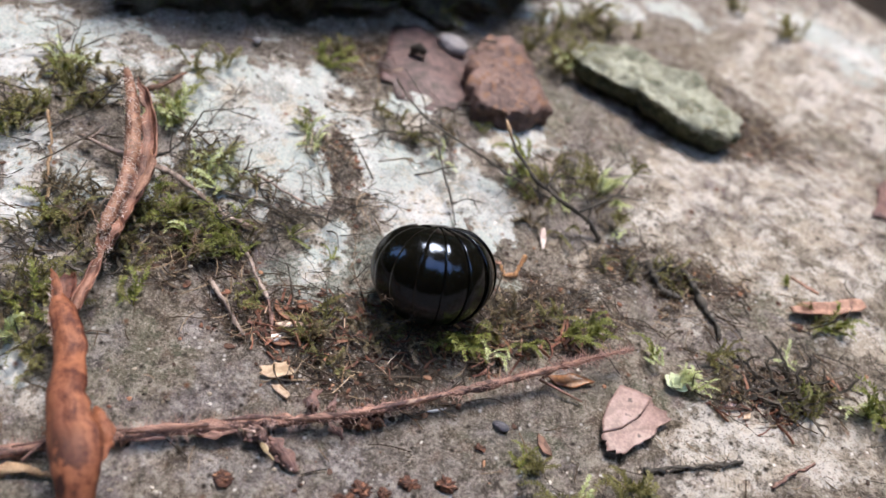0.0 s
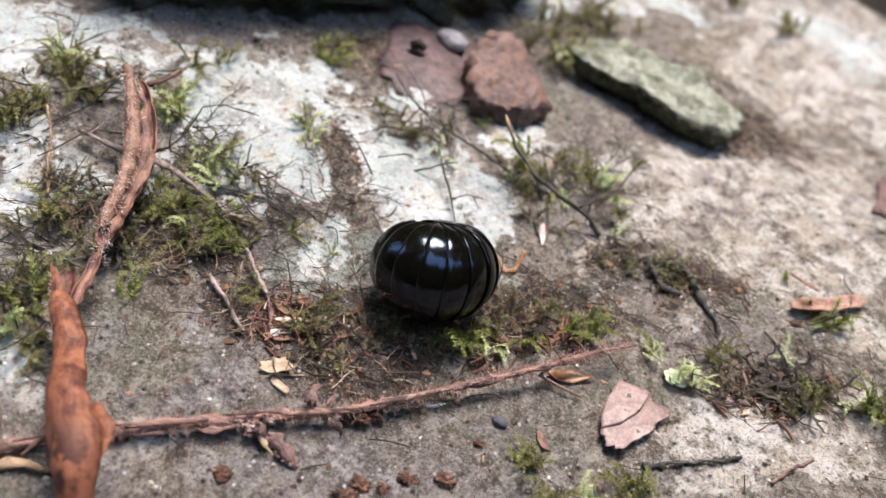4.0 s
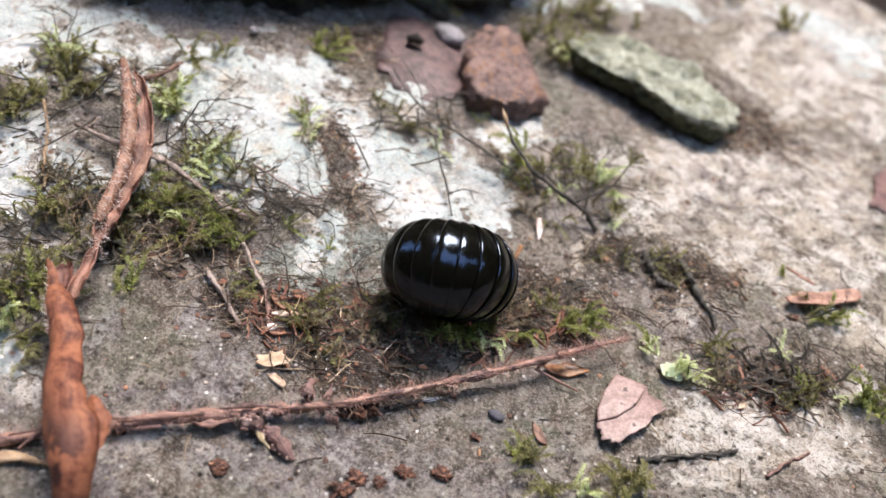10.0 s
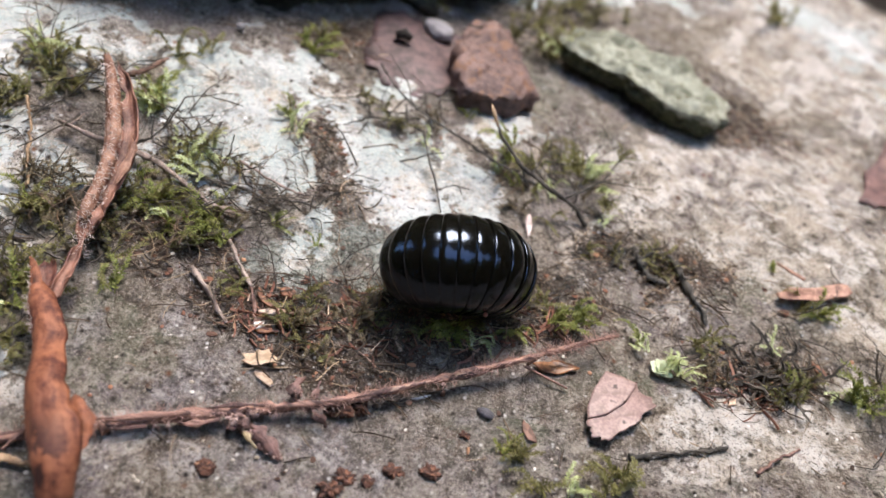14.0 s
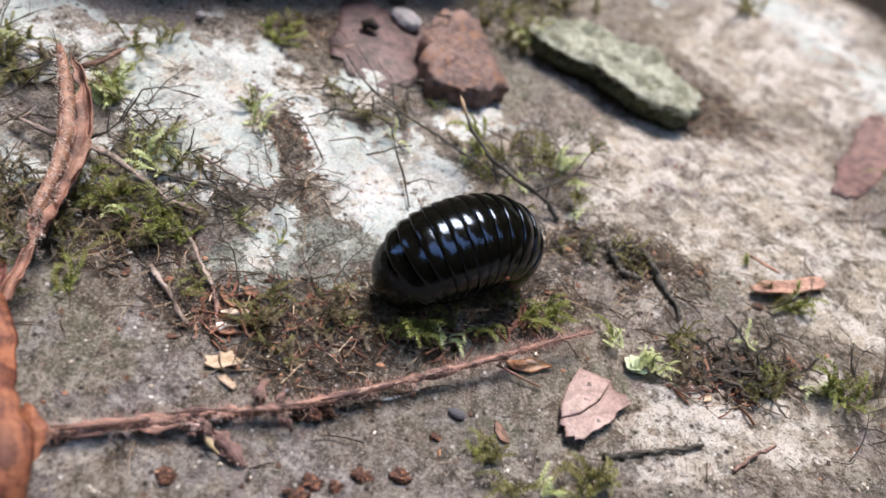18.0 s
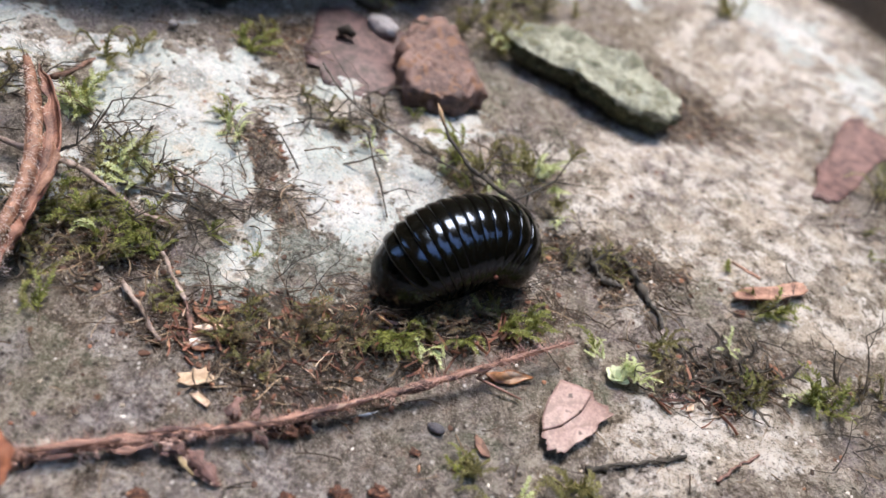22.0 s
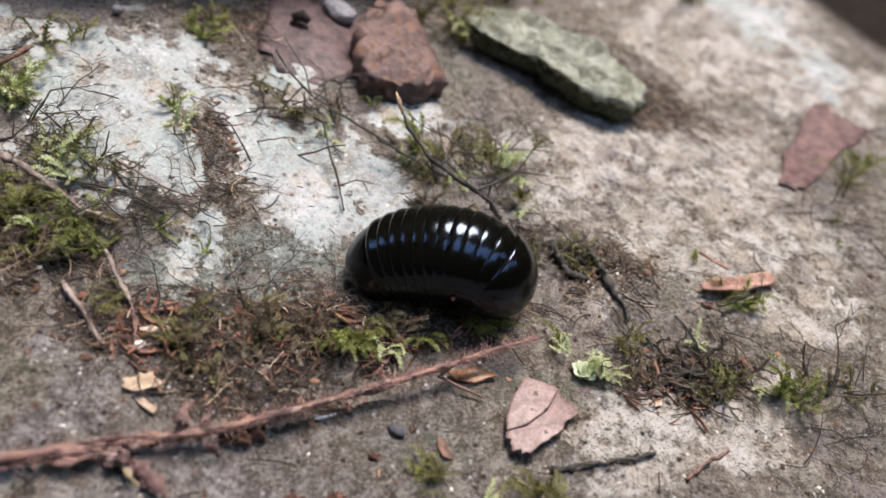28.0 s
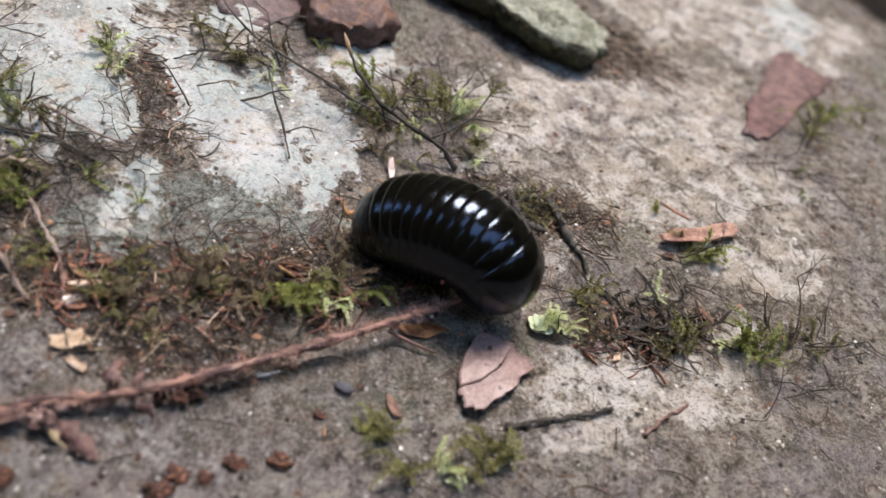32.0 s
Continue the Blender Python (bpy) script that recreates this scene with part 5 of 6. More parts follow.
bark_strip([(-2.51, -3.31, 0.2), (-2.24, -3.43, 0.16), (-2.01, -3.56, 0.12), (-1.81, -3.71, 0.06)], [0.12, 0.24, 0.26, 0.08], purple_bark, 1, 110)
bark_strip([(-2.62, -3.40, 0.22), (-2.41, -3.57, 0.2), (-2.22, -3.68, 0.14)], [0.05, 0.09, 0.03], leaf_material("straw_bark", (0.2, 0.15, 0.08), (0.38, 0.29, 0.17), 0.5), 2, 80)
bark_strip([(-1.94, -2.83, 0.35), (-1.94, -2.66, 0.4), (-1.92, -2.41, 0.38)], [0.26, 0.22, 0.1], purple_bark, 3, 90)
bark_strip([(-1.66, -2.73, 0.3), (-1.59, -2.49, 0.3), (-1.60, -2.27, 0.25)], [0.16, 0.08, 0.03], purple_bark, 4, 80)
bark_strip([(-1.57, -2.87, 0.3), (-1.35, -2.88, 0.2), (-1.26, -2.93, 0.1)], [0.14, 0.12, 0.04], purple_bark, 5, 80)
for k, spec in enumerate(((-2.75, -3.32, 0.24, 0.13), (-2.56, -3.39, 0.22, 0.12), (-2.46, -3.19, 0.3, 0.1), (-2.75, -3.45, 0.16, 0.08), (-2.45, -3.46, 0.16, 0.09), (-2.14, -3.52, 0.1, 0.12), (-1.96, -3.63, 0.08, 0.1), (-2.26, -3.48, 0.12, 0.1), (-1.84, -3.65, 0.05, 0.06))):
    bark_lump(*spec, leaf_material("pink_crumbly_bark", (0.12, 0.065, 0.055), (0.5, 0.35, 0.3), 0.5, 0.75) if k % 2 == 0 else purple_bark, 5 + 3.1 * k)
for k, spec in enumerate(((-1.04, -2.54, 0.1, 0.16), (-0.82, -2.41, 0.1, 0.14), (-1.27, -2.62, 0.08, 0.1))):
    bark_lump(*spec, rot, 40 + 2.7 * k)
# loose flakes and strips along the twig
for k, (pts3, w) in enumerate((([(-4.67, -4.11, 0.34), (-3.98, -3.82, 0.38), (-3.40, -3.59, 0.38)], 0.1), ([(-4.55, -4.17, 0.26), (-4.02, -3.94, 0.26)], 0.1), ([(-3.62, -3.74, 0.24), (-3.28, -3.63, 0.22), (-2.96, -3.44, 0.26)], 0.12), ([(-3.25, -3.46, 0.42), (-2.76, -3.19, 0.4), (-2.31, -3.08, 0.4)], 0.08), ([(-2.30, -3.11, 0.38), (-1.60, -2.79, 0.4), (-0.99, -2.50, 0.4)], 0.09), ([(-0.99, -2.50, 0.4), (-0.38, -2.12, 0.42), (0.26, -1.75, 0.44)], 0.07), ([(-0.71, -2.35, 0.3), (-0.35, -2.15, 0.32)], 0.08), ([(0.53, -1.58, 0.46), (1.08, -1.26, 0.48)], 0.05), ([(-4.83, -4.11, 0.34), (-4.01, -3.80, 0.36)], 0.1), ([(-6.21, -4.83, 0.3), (-5.44, -4.43, 0.32)], 0.1))):
    bark_strip(pts3, [w * 0.4] + [w] * (len(pts3) - 2) + [w * 0.5], purple_bark if k % 2 else bark_streak, 20 + k, 80)


# ---- moss ----
def moss_material(name, dark, light, glow=0.25):
    m, n, l, p = material(name)
    o = n.new("ShaderNodeTexCoord").outputs["Object"]
    g = n.new("ShaderNodeNewGeometry")
    f = maths(n, l, "ADD", maths(n, l, "MULTIPLY", g.outputs["Random Per Island"], 0.7), maths(n, l, "MULTIPLY", noise_node(n, l, 300, 3, 0.6, o), 0.3))
    col = ramp(n, l, f, [(0.1, dark), (0.9, light)])
    l.new(col, p.inputs["Base Color"])
    p.inputs["Roughness"].default_value = 0.5
    t = n.new("ShaderNodeBsdfTranslucent")
    l.new(col, t.inputs["Color"])
    mix = n.new("ShaderNodeMixShader")
    mix.inputs[0].default_value = glow
    out = n["Material Output"]
    l.new(p.outputs[0], mix.inputs[1])
    l.new(t.outputs[0], mix.inputs[2])
    l.new(mix.outputs[0], out.inputs["Surface"])
    return m


MOSS = {
    "green": moss_material("green_moss", (0.09, 0.11, 0.022), (0.37, 0.395, 0.11), 0.38),
    "olive": moss_material("olive_moss", (0.085, 0.08, 0.028), (0.32, 0.3, 0.11), 0.35),
    "pale": moss_material("pale_moss", (0.36, 0.42, 0.15), (0.7, 0.74, 0.46)),
    "mint": moss_material("mint_moss", (0.52, 0.6, 0.38), (0.78, 0.84, 0.62)),
    "dry": moss_material("dry_moss", (0.04, 0.03, 0.018), (0.22, 0.17, 0.09), 0.15),
}


def frond_mesh(seed, length, leaf, curve):
    """A feathery moss shoot along +x that arches up and over; cm."""
    r = random.Random(seed)
    bm = bmesh.new()
    n = 13
    pts = []
    for k in range(n + 1):
        f = k / n
        pts.append(Vector((length * f * (1 - 0.18 * f), 0.12 * length * math.sin(f * 3 + seed), length * curve * (math.sin(f * 2.4)))) * CM)
    tube(bm, pts, [0.00016 * (1 - 0.7 * k / n) for k in range(n + 1)], 3, False)
    for k in range(1, n + 1):
        for side in (1, -1, 0):
            d = (pts[k] - pts[k - 1]).normalized()
            lat = d.cross(Vector((0, 0, 1))).normalized() * (side + r.uniform(-0.25, 0.25))
            w = (lat + d * r.uniform(0.5, 1.1) + Vector((0, 0, r.uniform(-0.1, 0.7)))).normalized()
            size = leaf * CM * (1.15 - 0.6 * k / n) * r.uniform(0.75, 1.2)
            s = w.cross(Vector((r.uniform(-0.4, 0.4), r.uniform(-0.4, 0.4), 1))).normalized() * size * 0.2
            a = pts[k]
            tip = a + w * size + Vector((0, 0, -0.18 * size))
            m1 = a + w * size * 0.45
            fold = Vector((0, 0, -0.06 * size))
            va, vl, vr, vm, vt = [bm.verts.new(c) for c in (a, m1 + s, m1 - s, m1 + fold, tip)]
            bm.faces.new((va, vl, vm)), bm.faces.new((va, vm, vr)), bm.faces.new((vl, vt, vm)), bm.faces.new((vm, vt, vr))
    return bm


def frond_data(tone, seed, length, leaf, curve):
    me = bpy.data.meshes.new("shoot")
    bm = frond_mesh(seed, length, leaf, curve)
    bm.normal_update()
    bm.to_mesh(me)
    bm.free()
    me.materials.append(MOSS[tone])
    return me


FRONDS = {tone: [frond_data(tone, 40 + k + 7 * len(tone), 0.6 + 0.12 * k, 0.135, 0.22 + 0.12 * (k % 3)) for k in range(5)] for tone in MOSS if tone != "mint"}
MOSS_LABEL = {"green": "clump of bright green feathery moss on the rock", "olive": "clump of dull olive feathery moss on the rock", "pale": "clump of pale yellow-green moss on the rock", "dry": "clump of dark dried moss on the rock"}


def moss_clump(x, y, tone, shoots, size=1.0, up=0.0, lean=None):
    r = random.Random(int(abs(x * 971 + y * 577)) + shoots)
    root = thing("moss_clump", rest(x, y, up), MOSS_LABEL[tone], "moss", "moss clumps on the rock")
    for k in range(shoots):
        ob = new("shoot", r.choice(FRONDS[tone]))
        ob.parent = root
        turn = (lean + r.uniform(-55, 55)) if lean is not None else r.uniform(0, 360)
        ob.location = Vector((r.uniform(-0.14, 0.14), r.uniform(-0.14, 0.14), 0.0)) * size * CM
        ob.rotation_euler = (radians(r.uniform(-25, 25)), radians(r.uniform(-45, 5)), radians(turn))
        s = size * r.uniform(0.7, 1.15)
        ob.scale = (s, s, s)
    return root


for spec in (
    (-5.90, 0.39, "green", 6, 0.8), (-5.75, 0.71, "green", 6, 0.8), (-4.97, 0.27, "green", 8, 0.9), (-4.64, 0.32, "green", 6, 0.7), (-5.07, -0.30, "olive", 6, 0.8), (-5.45, 0.16, "pale", 4, 0.8),
    (-9.04, 2.84, "olive", 6, 0.9), (-8.58, 2.44, "olive", 6, 0.8), (-9.52, 3.03, "green", 5, 0.9), (-9.57, 1.64, "olive", 6, 0.9), (-9.64, 1.12, "green", 6, 1.0), (-9.47, 2.11, "olive", 5, 0.9),
    (-7.13, 3.24, "green", 8, 1.0), (-6.98, 2.62, "pale", 5, 0.9), (-4.03, 3.63, "pale", 7, 0.8), (-4.23, 4.02, "green", 4, 0.8), (-4.63, 6.41, "green", 9, 1.0), (-4.54, 7.16, "olive", 6, 1.0),
    (-3.59, 0.86, "green", 5, 0.6), (-2.61, 0.70, "green", 4, 0.5), (-5.76, -1.59, "green", 6, 0.7), (-7.35, -2.40, "green", 9, 1.0), (-7.22, -3.00, "pale", 6, 0.8), (-7.26, -2.02, "olive", 8, 1.0),
    (-3.83, -0.98, "olive", 6, 0.8), (-3.75, -0.62, "green", 4, 0.5), (-5.54, 1.91, "pale", 5, 0.6),
):
    moss_clump(*spec)
for spec in (
    (0.06, -0.31, "green", 9, 0.95, 0.1, -60), (0.38, -0.30, "green", 8, 0.8, 0.1, -30), (0.89, -0.36, "pale", 7, 0.6, 0.1, -60), (1.60, 0.10, "green", 8, 0.7, 0.1, -80), (2.26, 0.48, "green", 9, 0.8, 0.1, 0), (2.69, 0.75, "green", 8, 0.8, 0.1, 10),
    (-0.18, -0.52, "olive", 6, 0.7, 0.05, -110), (0.59, -0.16, "olive", 6, 0.7, 0.05, -110),
    (4.10, 0.54, "pale", 9, 0.42, 0.2, 120), (4.60, 0.27, "pale", 14, 0.42, 0.25, 60), (4.99, 0.24, "pale", 6, 0.45, 0.1, 0), (4.00, 0.72, "green", 5, 0.6, 0.1, 100),
    (2.59, 5.0, "pale", 8, 0.7, 0.4, 60), (2.24, 5.0, "olive", 9, 0.8, 0.4, 160), (2.75, 4.6, "pale", 7, 0.6, 0.35, -10), (2.94, 4.31, "olive", 9, 0.8, 0.25, -70), (3.0, 3.9, "pale", 6, 0.6, 0.25, -90), (0.61, 4.73, "green", 6, 0.9, 0.6, 160), (1.19, 4.60, "olive", 6, 0.8, 0.3, 180), (3.09, 5.27, "olive", 6, 0.5, 0.85, 80), (1.27, 10.28, "pale", 4, 0.9, 0.35, -120),
):
    moss_clump(*spec)
for spec in (
    (4.90, 0.26, "pale", 10, 0.55, 0.12), (4.67, 0.45, "pale", 7, 0.5, 0.1), (3.35, 3.01, "olive", 6, 0.6), (4.04, 3.34, "olive", 5, 0.5), (4.43, 2.91, "olive", 4, 0.5),
    (6.86, 1.69, "pale", 5, 0.6), (7.87, 2.96, "green", 9, 0.8), (7.50, 2.94, "olive", 6, 0.7), (8.51, 0.76, "green", 9, 1.0), (8.19, 0.81, "pale", 5, 0.7), (8.41, 0.78, "green", 8, 0.9), (8.78, 0.68, "green", 5, 0.6),
    (12.34, 9.90, "green", 8, 1.1), (11.71, 8.86, "olive", 8, 1.1), (10.73, 6.84, "green", 4, 0.6), (10.70, 5.92, "green", 4, 0.5), (6.95, 3.93, "green", 5, 0.5),
    (2.13, -2.46, "olive", 7, 0.7), (3.09, -2.84, "pale", 7, 0.7), (1.85, -2.42, "green", 5, 0.6), (3.79, -2.72, "olive", 7, 0.9), (2.58, -2.99, "olive", 6, 0.8), (3.85, -2.32, "olive", 8, 0.9), (2.00, -2.51, "olive", 5, 0.6), (5.29, 1.15, "olive", 7, 0.8), (5.64, 1.49, "olive", 6, 0.7), (4.26, 3.48, "olive", 7, 0.7), (4.46, 3.00, "olive", 6, 0.7), (2.75, 2.82, "olive", 6, 0.6),
    (1.16, 10.80, "olive", 9, 1.1), (1.51, 11.46, "pale", 6, 0.9), (1.85, 10.49, "pale", 4, 0.7), (2.15, 13.58, "olive", 7, 1.0), (3.15, 14.08, "olive", 5, 0.8),
    (-0.60, 6.00, "green", 4, 0.6), (-1.26, 4.51, "pale", 4, 0.6), (-2.04, 4.91, "olive", 5, 0.7), (1.12, 10.44, "olive", 8, 1.2), (0.27, 11.82, "olive", 8, 1.3), (1.48, 13.98, "olive", 9, 1.5), (8.24, 17.53, "olive", 8, 1.4), (6.48, 18.56, "olive", 8, 1.5), (-2.57, 10.42, "olive", 7, 1.2), (-0.09, 10.69, "olive", 7, 1.0),
    (-7.11, 4.53, "olive", 7, 1.0), (-6.72, 4.89, "olive", 5, 0.9), (-7.64, -0.51, "olive", 8, 0.9), (-7.97, -0.32, "green", 5, 0.7), (-6.81, -3.10, "olive", 6, 0.8),
    (-2.52, -1.24, "olive", 8, 0.7), (-2.37, -1.04, "olive", 7, 0.7),
):
    moss_clump(*spec)



def moss_rosette(x, y):
    """A tight cup of broad young leaves round a heart."""
    r = random.Random(77)
    root = thing("moss_rosette", rest(x, y, 0.02), "whitish-green rosette of young moss leaves on the rock", "moss")
    for k in range(13):
        ring = 0 if k < 5 else 1
        a = 2 * math.pi * (k / 5 if ring == 0 else (k - 5) / 8 + 0.06)
        long, wide = (0.18, 0.18) if ring == 0 else (0.24, 0.22)
        outline = [(long * (0.5 - 0.5 * math.cos(math.pi * f)), sign * wide * 0.5 * math.sin(math.pi * f ** 0.8)) for sign, fs in ((-1, (0.02, 0.25, 0.5, 0.75, 0.98)), (1, (0.85, 0.62, 0.38, 0.15))) for f in fs]
        leaf = part("leaf", sheet_mesh(outline, lambda u, v: 1.6 * v * v - 0.5 * u * u, 0.012, r, 0.04, 4, 3), MOSS["mint"], root)
        leaf.rotation_euler = (radians(r.uniform(-20, 20)), radians(-66 if ring == 0 else r.uniform(-60, -25)), a + r.uniform(-0.2, 0.2))
        leaf.location = Vector((0.03 * math.cos(a), 0.03 * math.sin(a), 0.04)) * CM
    return root


moss_rosette(4.50, 0.25)


def dry_bed(x, y, rx, ry, deg, count, seed, tones=("dry", "dry", "olive")):
    """Small clumps of dried moss scattered in an ellipse on the rock."""
    r = random.Random(seed)
    c, s = math.cos(radians(deg)), math.sin(radians(deg))
    for _ in range(count):
        a, q = r.uniform(0, 2 * math.pi), math.sqrt(r.random())
        u, v = rx * q * math.cos(a), ry * q * math.sin(a)
        moss_clump(x + u * c - v * s, y + u * s + v * c, r.choice(tones), r.randint(3, 5), r.uniform(0.5, 0.9))


dry_bed(*(-9.12, 2.27, 1.26, 0.98, 120), 7, 1, ("dry", "olive", "pale"))
dry_bed(*(-5.34, 0.19, 1.20, 0.80, -178), 13, 2, ("dry", "olive", "green"))
dry_bed(*(-7.51, -0.75, 1.13, 0.88, 127), 10, 3)
dry_bed(*(-5.09, 1.85, 1.04, 0.74, -177), 8, 4, ("dry", "olive", "pale"))
dry_bed(*(-1.74, -0.93, 1.49, 0.70, -157), 12, 5)
dry_bed(*(1.56, 0.47, 1.25, 0.54, -167), 10, 6)
dry_bed(*(6.50, 0.68, 1.66, 0.60, -166), 5, 7)
dry_bed(*(1.44, 4.83, 1.46, 1.34, -157), 10, 8, ("olive", "dry", "green"))
dry_bed(*(-2.02, 5.45, 1.20, 0.72, -168), 6, 9)
dry_bed(*(9.50, 1.09, 1.41, 0.44, -172), 7, 10)
dry_bed(*(0.82, 11.51, 1.86, 1.54, 60), 8, 11)
dry_bed(*(-7.04, -2.79, 0.81, 0.53, 127), 5, 12)
dry_bed(*(-8.98, 2.95, 0.63, 0.91, 31), 10, 30, ("olive", "olive", "dry"))
dry_bed(*(-9.53, 1.56, 0.53, 0.50, 21), 12, 31, ("olive", "dry", "green"))
dry_bed(*(-6.01, 1.03, 0.50, 0.72, 22), 6, 32, ("green", "olive", "dry"))
dry_bed(*(-7.14, 3.12, 0.17, 0.80, 31), 5, 33, ("green", "pale"))
dry_bed(*(-7.60, -0.15, 0.56, 0.84, 24), 12, 34, ("olive", "dry", "dry"))
dry_bed(*(-7.30, -2.13, 0.47, 0.50, 23), 7, 35, ("olive", "dry"))
dry_bed(*(-5.48, 1.92, 0.69, 0.60, 27), 8, 36, ("dry", "olive"))
dry_bed(*(1.00, 13.63, 1.09, 1.15, 37), 7, 37, ("olive", "dry"))
dry_bed(*(1.71, 5.02, 1.41, 0.87, 30), 10, 38, ("olive", "green", "pale"))
dry_bed(*(-6.36, -0.35, 0.41, 0.80, 23), 8, 39, ("dry", "olive"))
dry_bed(*(-1.13, -0.38, 0.84, 0.41, 18), 9, 40, ("dry", "dry", "olive"))
dry_bed(*(-4.81, 0.40, 0.52, 0.69, 20), 9, 41, ("green", "dry", "olive"))
dry_bed(*(7.10, 0.64, 0.91, 0.40, 21), 6, 42, ("olive", "green"))
dry_bed(*(13.35, 10.41, 0.59, 1.23, 20), 4, 43, ("green", "olive"))


# ---- wiry dead moss stems ----
def wiry_mesh(seed, size, depth=3, thick=0.00022, curly=0.28):
    r = random.Random(seed)
    bm = bmesh.new()

    def grow(p, d, length, rad, level):
        pts = [p]
        for _ in range(5):
            d = (d + Vector((r.uniform(-curly, curly), r.uniform(-curly, curly), r.uniform(-0.28, 0.22)))).normalized()
            pts.append(pts[-1] + d * length / 5)
        tube(bm, pts, [rad * (1 - 0.6 * k / 5) for k in range(6)], 4, False)
        if level < depth:
            for k in range(1, 6):
                if r.random() < 0.62:
                    side = d.cross(Vector((0, 0, 1))).normalized() * r.choice((1, -1))
                    grow(pts[k], (d * 0.6 + side * r.uniform(0.5, 1.0) + Vector((0, 0, r.uniform(-0.1, 0.35)))).normalized(), length * r.uniform(0.3, 0.6), rad * 0.62, level + 1)

    grow(Vector((0, 0, 0)), Vector((1, 0, 0.55)).normalized(), size * CM, thick, 1)
    return bm


wire_mats = [mottled("dark_stem", (0.02, 0.017, 0.014), (0.075, 0.06, 0.045), 300, 0.7, None, 0.0), mottled("brown_stem", (0.06, 0.04, 0.025), (0.17, 0.11, 0.07), 300, 0.7, None, 0.0)]
WIRES = []
for k in range(8):
    me = bpy.data.meshes.new("dead_stem")
    bm = wiry_mesh(90 + k, 0.9 + 0.18 * (k % 4))
    bm.to_mesh(me)
    bm.free()
    me.materials.append(wire_mats[k % 3 == 2])
    WIRES.append(me)

KNOTTED = []
for k in range(5):
    me = bpy.data.meshes.new("dead_stem")
    bm = wiry_mesh(140 + k, 0.55 + 0.1 * k, 2, 0.00046, 0.8)
    bm.to_mesh(me)
    bm.free()
    me.materials.append(wire_mats[0])
    KNOTTED.append(me)


def dead_stem(x, y, turn, size, seed, kinds=WIRES):
    r = random.Random(seed)
    ob = new("dead_moss", kinds[seed % len(kinds)])
    ob.location = rest(x, y, 0.02)
    ob.rotation_euler = (radians(r.uniform(-15, 15)), radians(r.uniform(-12, 14)), radians(turn))
    ob.scale = (size, size, size)
    return tagged(ob, "dark wiry branching stem of dead moss", "moss stem", "dead moss stems on the rock")


LOOSE = []


def tangle(x, y, rx, ry, deg, count, size, seed, kinds=WIRES, joined=False):
    """Stems scattered in an ellipse on the rock; joined ones are kept for the mat of fine stems."""
    r = random.Random(seed)
    for k in range(count):
        a, q = r.uniform(0, 2 * math.pi), math.sqrt(r.random())
        u, v = rx * q * math.cos(a), ry * q * math.sin(a)
        c, s = math.cos(radians(deg)), math.sin(radians(deg))
        ob = dead_stem(x + u * c - v * s, y + u * s + v * c, r.uniform(0, 360), size * r.uniform(0.6, 1.2), seed * 31 + k, kinds)
        if joined:
            LOOSE.append((ob.data, Matrix.LocRotScale(ob.location, ob.rotation_euler, ob.scale)))
            bpy.data.objects.remove(ob)


tangle(*(-5.82, 2.42, 0.91, 0.80, 96), 8, 1.0, 1)
tangle(*(-4.82, 1.81, 0.93, 0.74, 179), 9, 0.9, 2)
tangle(*(-5.45, 0.16, 1.20, 0.80, -178), 14, 0.9, 3)
tangle(*(-7.57, -0.64, 1.14, 0.79, 124), 18, 1.0, 4)
tangle(*(-8.92, 2.37, 1.27, 0.77, 119), 13, 1.1, 5, joined=True)
tangle(*(-3.68, 1.37, 0.81, 0.69, -139), 13, 0.8, 6)
tangle(*(-1.78, -0.82, 1.28, 0.71, -156), 21, 0.8, 7)
tangle(*(1.38, 0.87, 1.16, 0.64, -164), 19, 0.8, 8)
tangle(*(1.54, 5.08, 1.47, 1.36, -153), 18, 1.0, 9)
tangle(*(-2.02, 5.45, 1.07, 0.84, -166), 13, 1.0, 10, joined=True)
tangle(*(6.17, 0.60, 1.30, 0.52, -165), 10, 0.8, 11)
tangle(*(3.24, 3.02, 0.91, 0.63, -128), 9, 0.8, 12)
tangle(*(10.73, 6.84, 1.80, 0.68, 70), 9, 0.9, 13, joined=True)
tangle(*(0.31, 11.54, 1.85, 1.36, -157), 12, 1.4, 14, joined=True)
tangle(*(9.88, 1.22, 1.32, 0.44, -171), 13, 0.9, 15, joined=True)
tangle(*(-7.11, -2.47, 0.83, 0.54, 126), 9, 0.9, 16, joined=True)
tangle(*(-2.35, -0.13, 0.98, 0.61, -154), 12, 0.7, 17)
tangle(*(7.31, 2.32, 0.76, 0.43, -140), 7, 0.8, 18)
tangle(*(-3.11, 2.60, 0.98, 0.60, 102), 7, 0.8, 19, joined=True)
tangle(*(-0.88, -1.24, 1.28, 0.54, -157), 12, 0.6, 20, joined=True)
tangle(*(9.14, 0.05, 1.51, 0.60, -158), 12, 0.7, 21, joined=True)
tangle(*(6.62, 0.71, 1.14, 0.47, -163), 26, 1.0, 22, KNOTTED)
tangle(*(3.68, 3.22, 0.71, 0.41, 172), 7, 0.9, 23, KNOTTED)
tangle(*(-7.24, -0.63, 0.91, 0.79, -171), 7, 1.1, 24, KNOTTED)
tangle(*(-2.11, 3.16, 1.02, 0.73, 92), 4, 1.0, 25)
tangle(*(4.23, 3.29, 0.45, 0.4, 0), 16, 0.6, 26, KNOTTED)
tangle(*(2.51, 2.99, 0.3, 0.3, 0), 8, 0.5, 27, KNOTTED)
